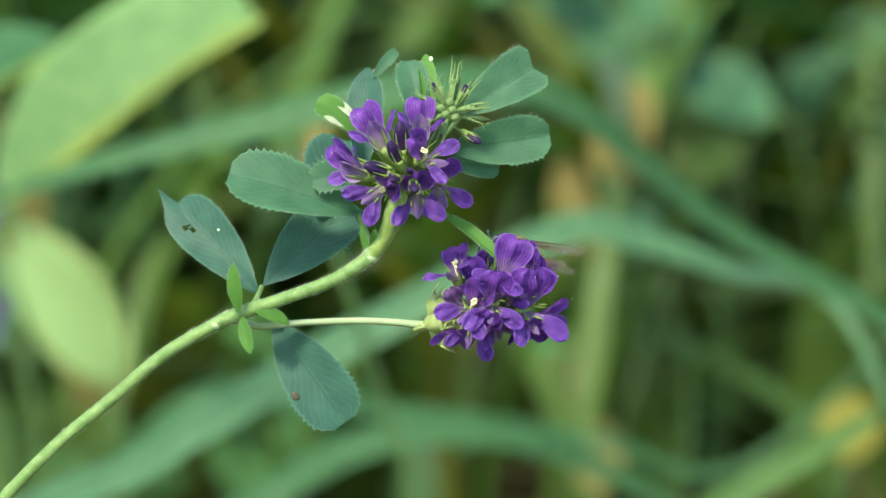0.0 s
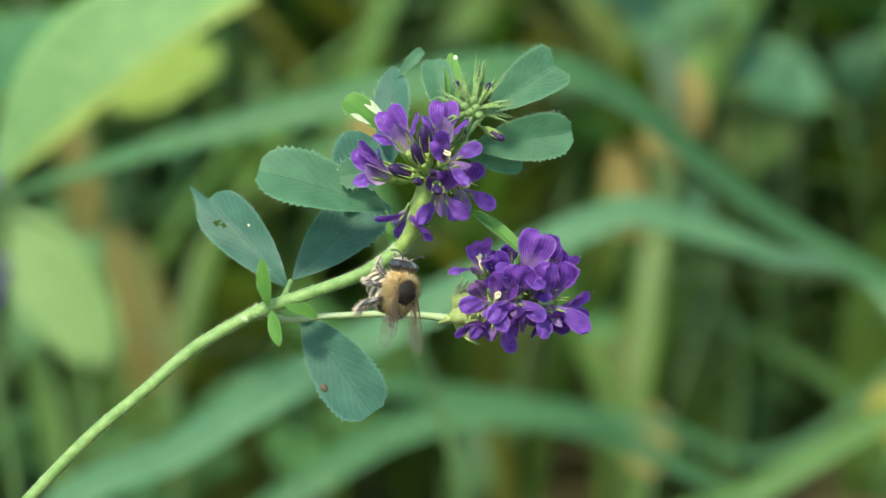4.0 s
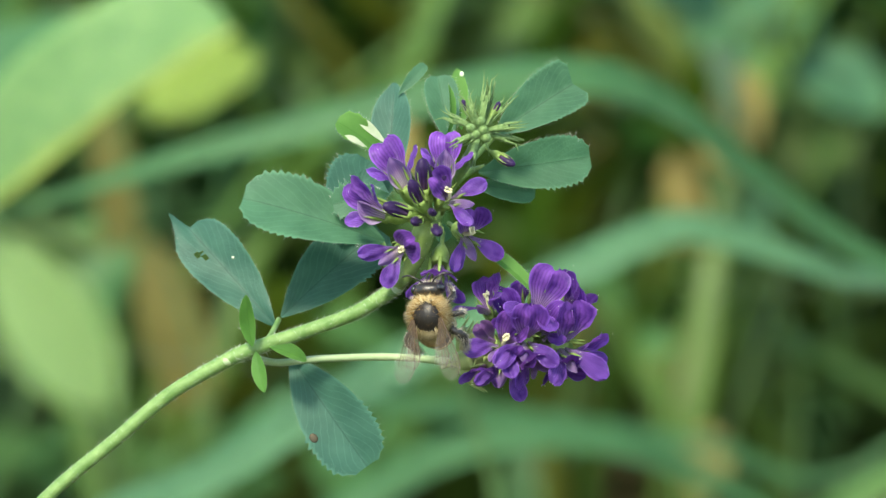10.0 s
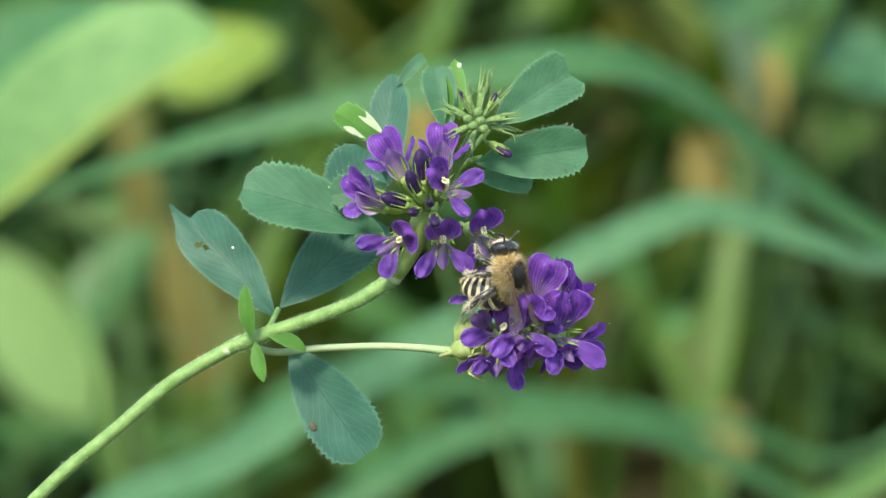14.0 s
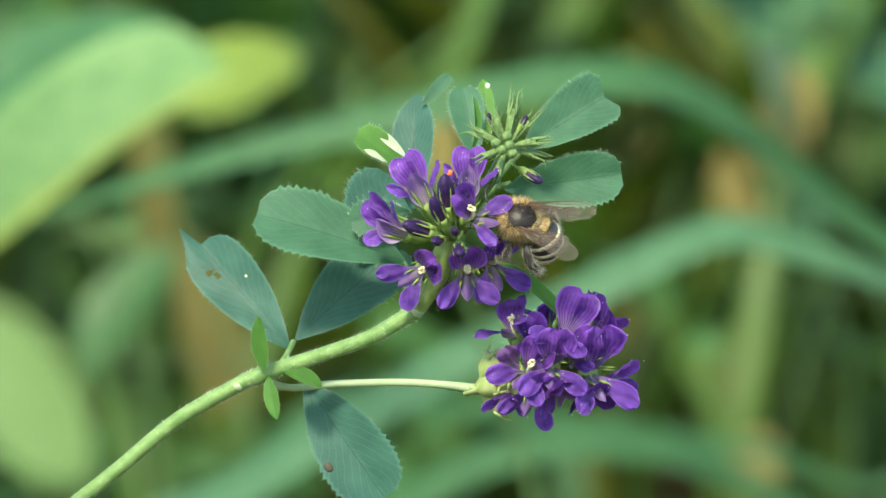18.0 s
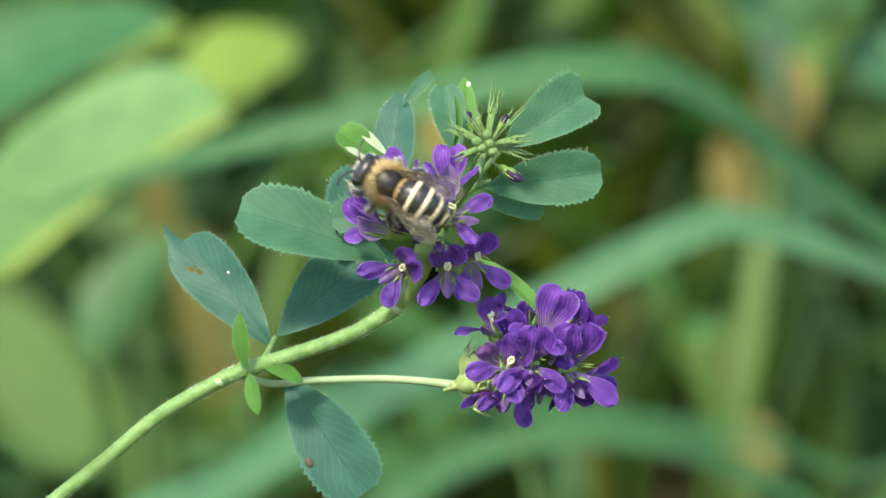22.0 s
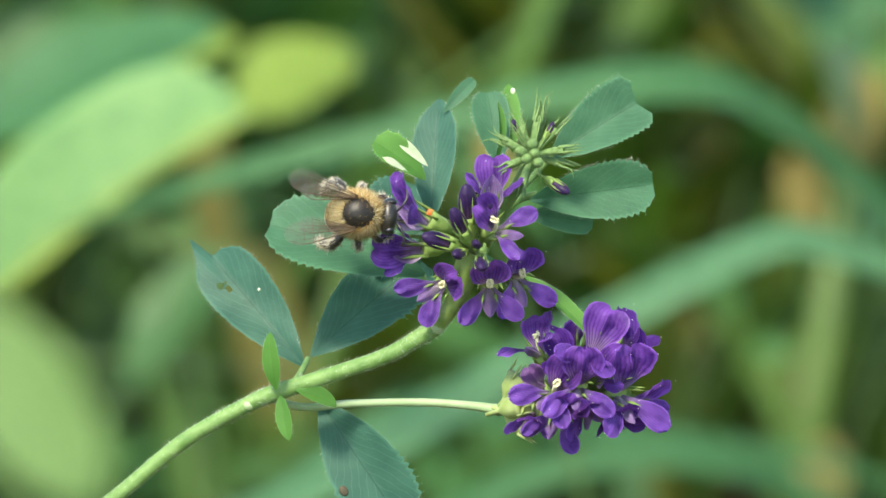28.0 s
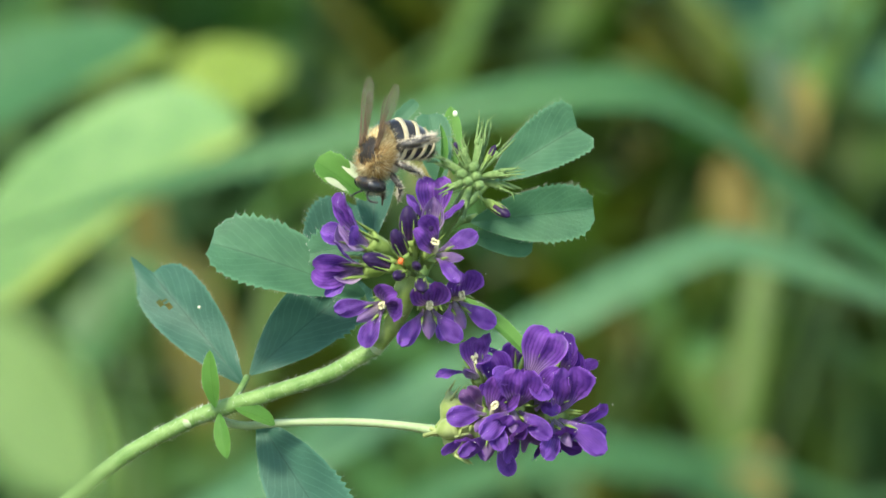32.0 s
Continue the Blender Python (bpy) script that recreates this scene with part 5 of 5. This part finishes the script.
        for v in (.42, .58, .72):
            bm = bmesh.new()
            tube(bm, [(l * width / 2 * shape(v), length * (v + .03 * abs(l)), .00006, .00003) for l in (-.9, -.3, .3, .7)], 4, 2)
            part("wing_vein", bm, VEIN, ob)

    for s in (-1, 1):
        wing("forewing", s, Vector((s * 1.9, -.3, 1.5)) * MM, 9.0 * MM, 3.0 * MM, 11, -3)
        wing("hindwing", s, Vector((s * 1.8, -1.0, 1.2)) * MM, 6.6 * MM, 2.2 * MM, 3, -8)
    return bee, abdomen, Matrix.Translation(waist)


def build_mite():
    mite = tagged(new("mite"), "tiny orange red mite on the flower head", "mite")
    red = mottled("orange_mite", (0.75, 0.12, 0.03), (0.85, 0.25, 0.06), 3000, 0.4)
    bm = bmesh.new()
    egg(bm, (0, 0, .2 * MM), (.3 * MM, .42 * MM, .26 * MM), 8, 10)
    part("body", bm, red, mite)
    for s in (-1, 1):
        for k in range(4):
            bm = bmesh.new()
            y = (.3 - .2 * k) * MM
            tube(bm, [(s * .2 * MM, y, .2 * MM, .05 * MM), (s * .36 * MM, y * 1.2, .26 * MM, .025 * MM), (s * .46 * MM, y * 1.4, 0, .012 * MM)], 5, 3)
            part("leg", bm, red, mite)
    return mite


bee, abdomen, waist = build_bee()
mite = build_mite()
bee.scale = (1.02, 1.02, 1.02)


# ---- what moves ----
FLIGHT = [
    (0, perch(1040, 526, 12, (-0.92, -0.36, 0.10), (-0.30, -0.95, -0.40))),
    (0.5, perch(1058, 520, 12, (-0.92, -0.36, 0.10), (-0.30, -0.95, -0.40))),
    (1, perch(1030, 503, 10, (-0.92, -0.38, 0.00), (-0.25, -0.95, -0.50))),
    (1.3, perch(1013, 494, 6, (-0.89, -0.43, -0.10), (-0.17, -1.01, -0.60))),
    (1.5, perch(904, 488, -4, (-0.96, 0.17, -0.10), (0.24, -0.99, -0.40))),
    (1.6, perch(766, 490, 30, (-0.91, 0.26, -0.20), (0.24, -0.99, -0.40))),
    (1.8, perch(932, 609, 120, (-0.24, 0.89, -0.50), (0.53, -0.68, -0.60))),
    (2, perch(1390, 676, 250, (0.79, 0.14, -0.40), (0.15, -0.99, -0.40))),
    (2.2, perch(1368, 742, 220, (0.12, -0.29, -0.90), (0.16, -0.99, 0.30))),
    (2.4, perch(1307, 539, 120, (-0.53, 0.46, -0.60), (-0.34, -0.83, -0.50))),
    (2.5, perch(1224, 748, 80, (-0.75, -0.06, -0.50), (0.16, -0.79, -0.60))),
    (3, perch(968, 830, 10, (-0.88, -0.35, -0.10), (0.25, -0.79, -0.60))),
    (3.3, perch(859, 754, -5, (-0.41, -0.82, 0.00), (0.11, -0.24, -0.95))),
    (3.6, perch(783, 680, -14, (-0.06, -0.90, 0.10), (0.30, 0.01, -0.95))),
    (4.2, perch(743, 586, -8, (0.32, -0.92, 0.10), (0.74, 0.27, -0.60))),
    (4.5, perch(729, 552, -8, (0.44, -0.74, 0.45), (0.62, 0.44, -0.65))),
    (5, perch(741, 549, -8, (0.44, -0.74, 0.45), (0.62, 0.44, -0.65))),
    (5.5, perch(718, 543, -8, (0.44, -0.74, 0.45), (0.62, 0.44, -0.65))),
    (6, perch(727, 544, -8, (0.44, -0.74, 0.45), (0.62, 0.44, -0.65))),
    (6.5, perch(734, 549, -8, (0.44, -0.74, 0.45), (0.62, 0.44, -0.65))),
    (7, perch(730, 547, -8, (0.44, -0.74, 0.45), (0.62, 0.44, -0.65))),
    (7.3, perch(770, 580, -9, (0.38, -0.89, 0.10), (0.49, 0.22, -0.80))),
    (7.6, perch(772, 582, -10, (0.33, -0.91, 0.10), (0.45, 0.11, -0.88))),
    (8, perch(806, 589, -9, (0.21, -0.95, 0.10), (0.45, 0.11, -0.88))),
    (8.5, perch(828, 573, -9, (0.12, -0.98, 0.10), (0.10, -0.05, -0.98))),
    (9, perch(821, 583, -9, (0.03, -0.98, 0.15), (0.00, -0.10, -0.98))),
    (9.5, perch(812, 579, -9, (0.02, -0.98, 0.10), (-0.15, -0.10, -0.98))),
    (10, perch(802, 581, -9, (-0.03, -0.98, 0.10), (-0.30, -0.10, -0.95))),
    (10.5, perch(809, 580, -9, (-0.03, -0.98, 0.10), (-0.30, -0.11, -0.95))),
    (11, perch(803, 581, -9, (-0.03, -0.98, 0.10), (-0.30, -0.11, -0.95))),
    (11.5, perch(814, 585, -9, (-0.04, -0.98, 0.10), (-0.30, -0.10, -0.95))),
    (12, perch(817, 585, -9, (-0.05, -0.98, 0.10), (-0.30, -0.10, -0.95))),
    (12.4, perch(802, 584, -9, (0.01, -0.98, 0.10), (-0.20, -0.10, -0.95))),
    (12.6, perch(821, 584, -9, (0.26, -0.95, 0.10), (0.30, 0.10, -0.95))),
    (12.8, perch(871, 583, -9, (0.71, -0.69, 0.00), (0.59, 0.51, -0.60))),
    (13, perch(928, 578, -9, (0.56, -0.79, 0.00), (0.74, 0.56, -0.40))),
    (13.5, perch(955, 533, -8, (0.12, -0.95, 0.00), (0.90, 0.12, -0.45))),
    (14.5, perch(951, 523, -7, (-0.18, -0.95, 0.00), (0.90, -0.09, -0.50))),
    (15.5, perch(938, 529, -7, (-0.19, -0.95, 0.10), (0.97, -0.09, -0.12))),
    (16, perch(948, 533, -7, (-0.14, -0.97, 0.10), (0.97, -0.09, -0.12))),
    (16.5, perch(953, 528, -7, (-0.14, -0.97, 0.10), (0.97, -0.09, -0.12))),
    (16.8, perch(992, 513, -7, (-0.09, -0.95, -0.20), (0.90, -0.09, -0.20))),
    (17, perch(988, 436, -6, (-0.20, -0.95, -0.10), (0.92, -0.22, -0.28))),
    (17.3, perch(950, 381, -6, (-0.70, -0.60, 0.10), (0.45, -0.50, -0.75))),
    (17.5, perch(930, 383, -6, (-0.95, -0.21, 0.15), (0.20, -0.50, -0.85))),
    (18, perch(926, 371, -6, (-0.90, -0.31, 0.15), (0.25, -0.40, -0.85))),
    (18.5, perch(921, 377, -6, (-0.90, -0.35, 0.15), (0.25, -0.40, -0.85))),
    (19, perch(915, 367, -6, (-0.75, -0.55, 0.15), (0.45, -0.45, -0.75))),
    (19.5, perch(925, 352, -6, (-0.59, -0.75, 0.15), (0.60, -0.40, -0.70))),
    (20, perch(921, 347, -6, (-0.49, -0.80, 0.15), (0.65, -0.34, -0.70))),
    (20.5, perch(943, 358, -6, (-0.60, -0.75, 0.15), (0.65, -0.45, -0.60))),
    (21, perch(938, 358, -6, (-0.65, -0.70, 0.15), (0.65, -0.50, -0.55))),
    (21.3, perch(938, 369, -6, (-0.65, -0.70, 0.15), (0.60, -0.50, -0.60))),
    (21.6, perch(864, 353, -11, (-0.70, -0.60, 0.00), (0.10, -0.20, -0.97))),
    (21.8, perch(781, 320, -13, (-0.80, -0.50, 0.00), (0.10, -0.10, -0.98))),
    (22, perch(728, 308, -12, (-0.82, -0.49, 0.00), (0.10, -0.10, -0.98))),
    (22.2, perch(671, 254, -9, (-0.19, -0.95, 0.00), (0.10, -0.05, -0.98))),
    (22.35, perch(657, 265, -9, (0.56, -0.80, 0.00), (-0.10, -0.30, -0.95))),
    (22.5, perch(643, 281, -9, (0.95, -0.09, 0.00), (-0.04, -0.65, -0.75))),
    (22.8, perch(619, 236, -9, (0.84, 0.46, 0.05), (0.10, -0.30, -0.95))),
    (23, perch(643, 244, -8, (0.59, 0.76, 0.10), (0.10, -0.10, -0.98))),
    (23.5, perch(644, 268, -8, (0.59, 0.76, 0.10), (0.10, -0.10, -0.98))),
    (24, perch(627, 328, -8, (0.65, 0.70, 0.10), (0.10, -0.10, -0.98))),
    (24.5, perch(614, 358, -8, (0.50, 0.80, 0.15), (0.10, 0.00, -0.98))),
    (25.5, perch(608, 389, -8, (0.85, 0.41, 0.10), (0.05, 0.00, -0.98))),
    (26.5, perch(610, 410, -9, (0.92, -0.30, 0.10), (-0.20, 0.35, -0.90))),
    (27, perch(609, 413, -9, (0.92, -0.36, 0.10), (-0.20, 0.35, -0.90))),
    (27.5, perch(596, 367, -9, (0.86, -0.44, 0.10), (-0.10, -0.10, -0.98))),
    (28, perch(615, 337, -9, (0.98, 0.09, 0.10), (0.00, -0.10, -0.98))),
    (28.5, perch(635, 315, -9, (0.95, -0.09, 0.05), (-0.09, -0.60, -0.80))),
    (29, perch(622, 302, -8, (0.93, 0.06, 0.05), (-0.14, -0.92, -0.35))),
    (29.3, perch(635, 319, -8, (0.93, 0.00, 0.05), (-0.15, -0.92, -0.35))),
    (29.6, perch(615, 259, -9, (0.90, -0.20, 0.00), (-0.20, -0.90, -0.35))),
    (29.8, perch(610, 244, -10, (0.85, -0.34, 0.00), (-0.34, -0.85, -0.35))),
    (30, perch(702, 237, -9, (0.90, -0.19, 0.00), (-0.24, -0.85, -0.40))),
    (30.2, perch(756, 187, -7, (0.85, 0.35, -0.10), (0.20, -0.80, -0.60))),
    (30.4, perch(785, 185, -6, (0.20, 0.90, 0.00), (0.10, 0.10, -0.95))),
    (30.6, perch(791, 184, -5, (-0.10, 0.95, 0.05), (0.00, 0.10, -0.97))),
    (30.8, perch(808, 174, -3, (-0.60, 0.75, -0.05), (-0.35, -0.45, -0.80))),
    (31, perch(804, 176, -2, (-0.75, 0.60, -0.10), (-0.45, -0.70, -0.50))),
    (31.2, perch(794, 188, -3, (-0.65, 0.70, -0.05), (-0.55, -0.50, -0.60))),
    (31.5, perch(763, 199, -3, (-0.44, 0.87, 0.00), (-0.75, -0.29, -0.55))),
    (31.8, perch(742, 196, -3, (-0.31, 0.93, 0.00), (-0.85, -0.14, -0.50))),
    (32, perch(742, 204, -3, (-0.27, 0.94, 0.00), (-0.85, -0.11, -0.50))),
]
LEAF_NOD = ((0, -7.6, 5.4, 0.0), (1, -5.8, 6.1, 0.0), (1.5, -5.1, 8.2, 0.0), (2, -3.7, 9.4, 0.0), (2.5, -3.0, 10.6, 0.0), (3.5, -7.2, 7.0, 0.0), (4.5, -10.1, 3.9, 0.0), (6, -3.7, 6.0, 0.0), (7, -5.5, 5.0, 0.0), (9, -1.8, 2.7, 0.0), (11, -2.3, 1.5, 0.0), (13, -4.1, 1.8, 0.0), (16, 0.0, 2.4, 0.0), (19, 0.3, 1.4, 0.0), (22, 1.3, 0.3, 0.0), (24.5, -1.5, 0.4, 0.0), (26.5, 4.7, 1.3, 0.0), (28, 5.2, -1.2, 0.0), (30, 7.1, 1.2, 0.0), (32, 6.8, -3.1, 0.0))
HEAD_NOD = ((0, -7.7, 3.5, 0.0), (1, -5.1, 4.7, 0.0), (1.5, -4.9, 5.2, 0.0), (2, -4.2, 3.8, 0.0), (2.5, -3.7, 4.8, 0.0), (3.5, -7.1, 2.3, 0.0), (4.5, -9.3, -0.2, 0.0), (6, -4.5, 2.9, 0.0), (7, -3.5, 2.1, 0.0), (8, -3.1, 0.7, 0.0), (9, -3.6, 0.4, 0.0), (13, -5.1, -0.1, 0.0), (19, 0.6, 1.2, 0.0), (22, 1.6, 1.5, 0.0), (23.5, -0.3, 0.9, 0.0), (24.5, 2.4, 1.9, 0.0), (26.5, 6.8, 3.0, 0.0), (32, 7.3, -2.6, 0.0))
BROAD_NOD = ((0, 44.5, -13.7, 0.0), (1, 45.9, -9.5, 0.0), (1.5, 43.6, -5.8, 0.0), (2, 45.9, -2.7, 0.0), (2.5, 49.9, -2.2, 0.0), (3.5, 37.6, -11.6, 0.0), (4.5, 26.6, -19.5, 0.0), (6, 31.2, -7.6, 0.0), (7, 12.2, -3.8, 0.0), (9, 14.7, -10.6, 0.0), (11, 15.9, -5.4, 0.0), (13, 11.0, -2.6, 0.0), (16, 5.8, 2.9, 0.0), (19, 5.3, 3.1, 0.0), (22, 6.1, 15.6, 0.0), (23.5, 5.3, 13.3, 0.0), (24.5, 15.6, 18.1, 0.0), (26, 3.6, 22.7, 0.0), (28, -2.1, 12.7, 0.0), (31, 13.7, 22.5, 0.0), (32, 14.2, 15.0, 0.0))


def lean_at(t):
    """The plant's lean between two rows of its sway."""
    for (t0, m0), (t1, m1) in zip(SWAY, SWAY[1:]):
        if t0 <= t <= t1:
            return m0.lerp(m1, (t - t0) / (t1 - t0))
    return SWAY[-1][1]


def shifted(m, x, y, turn=0.0):
    """A floret's pose moved by plan steps and turned about the line of sight."""
    r = Matrix.Rotation(radians(turn), 4, AHEAD)
    to = m.copy()
    to.translation = (0, 0, 0)
    to = r @ to
    to.translation = m.translation + along(x * STEP, y * STEP, 0)
    return to


def motions():
    walk(alfalfa, [(t, m @ Matrix.Translation(FOOT)) for t, m in SWAY])
    times = sorted({t for t, _ in FLIGHT} | {t for t, _ in SWAY})
    rows = []
    for (t0, m0), (t1, m1) in zip(FLIGHT, FLIGHT[1:]):
        for t in times:
            if t0 <= t < t1:
                rows.append((t, lean_at(t) @ m0.lerp(m1, (t - t0) / (t1 - t0))))
    rows.append((FLIGHT[-1][0], lean_at(FLIGHT[-1][0]) @ FLIGHT[-1][1]))
    walk(bee, rows)
    # the mite creeps about the upper head
    creep = ((0, 836, 330, 8), (14.5, 838, 320, 6), (15.5, 842, 287, -5), (16.5, 842, 283, -6), (18.4, 809, 276, -5), (21.6, 776, 290, -5), (22.2, 738, 296, -6), (22.8, 735, 304, -8), (23.4, 748, 316, -12), (24, 773, 336, -14), (25, 774, 346, -14), (26.6, 777, 330, -13), (27.4, 762, 305, -11), (29, 775, 350, -11), (32, 784, 381, -12))
    walk(mite, [(t, lean_at(t) @ perch(x, y, w, (.3, -.9, .1), (0, -.2, -.95))) for t, x, y, w in creep])
    # it stretches its abdomen in flight and while it crosses the head
    bends = ((0, -30), (1.2, -30), (1.6, 42), (2.5, 42), (4.2, -72), (7.2, -72), (8.2, -58), (8.8, -55), (12.2, -55), (12.8, -12), (13.5, -36), (15.5, -48), (16.5, -48), (17, -14), (19, -22), (20, -18), (21.3, -10), (21.7, 52), (22.15, 52), (22.5, -10), (23, -62), (23.6, -82), (24.5, -82), (26.5, -60), (28.3, -60), (28.8, -42), (29.3, -42), (29.8, 4), (30.2, 4), (30.6, 10), (31, -8), (31.3, -16), (32, -28))
    walk(abdomen, [(t, waist @ Matrix.Rotation(radians(-a), 4, "X")) for t, a in bends])
    # the leaves and the flower at the edge nod in the wind
    for ob, rows in ((drooping, LEAF_NOD), (near_head, HEAD_NOD), (broad_leaf, BROAD_NOD)):
        at = ob.location.copy()
        walk(ob, [(t, Matrix.Translation(at + along(x / 1000, y / 1000, w / 1000))) for t, x, y, w in rows])
    # the upper head stands higher until the bee weighs its florets down
    for ob, m in UPPER:
        walk(ob, [(t, shifted(m, x, y)) for t, x, y in ((0, 8, -30), (2.5, 8, -30), (4.5, 4, -14), (6.5, 2, -8), (9, 0, 0), (32, 0, 0))])

    def bent(x, y, axis, banner):
        return HOME @ turned(spot(x, y, -1), along(*axis), along(*banner))

    # the bee bends two florets aside and unfolds them
    raised = ((0, 8, -30), (2.5, 8, -30), (4.5, 4, -14), (6.5, 2, -8), (9, 0, 0))
    ob, m = side_floret
    opened = bent(757, 394, (-.94, 0, -.34), (-.2, -.3, .93))
    walk(ob, [(t, shifted(m, x, y)) for t, x, y in raised] + [(23.5, m), (24, opened), (32, opened)])
    hinge = Matrix.Translation((0, 0, 2.6 * MM))
    folded_out = hinge @ Matrix.Rotation(radians(34), 4, "X") @ hinge.inverted()
    walk(ob.children[0], [(0, Matrix()), (23.5, Matrix()), (24, folded_out), (32, folded_out)])
    ob, m = top_floret
    opened = bent(764, 366, (-.82, -.4, -.42), (.1, -.97, .05))
    walk(ob, [(t, shifted(m, x, y)) for t, x, y in raised] + [(21.9, m), (22.6, opened), (32, opened)])
    ob, m = low_left
    pulled = bent(796, 410, (-.42, .9, -.35), (.75, .2, -.65))
    walk(ob, [(0, shifted(m, 12, -62)), (2.5, shifted(m, 12, -62)), (4.2, pulled), (7.2, pulled), (8.0, bent(792, 440, (-.5, .75, -.5), (.75, -.2, -.6))), (9, m), (32, m)])
    ob, m = low_mid
    pulled = bent(828, 450, (-.12, .85, -.5), (.1, -.6, -.8))
    walk(ob, [(0, shifted(m, 2, -58)), (2.5, shifted(m, 2, -58)), (4.5, shifted(m, 0, -48)), (7.4, shifted(m, 0, -44)), (8, pulled), (12.6, pulled), (13.2, shifted(m, 4, 8)), (14.5, m), (32, m)])
    ob, m = low_right
    walk(ob, [(0, shifted(m, 2, -62)), (2.5, shifted(m, 2, -62)), (4.5, shifted(m, 0, -42)), (8, shifted(m, 0, -36)), (9.5, shifted(m, -2, -16)), (13, shifted(m, 0, -12)), (13.8, shifted(m, 24, 4)), (16.6, shifted(m, 24, 6)), (17.2, m), (32, m)])


motions()
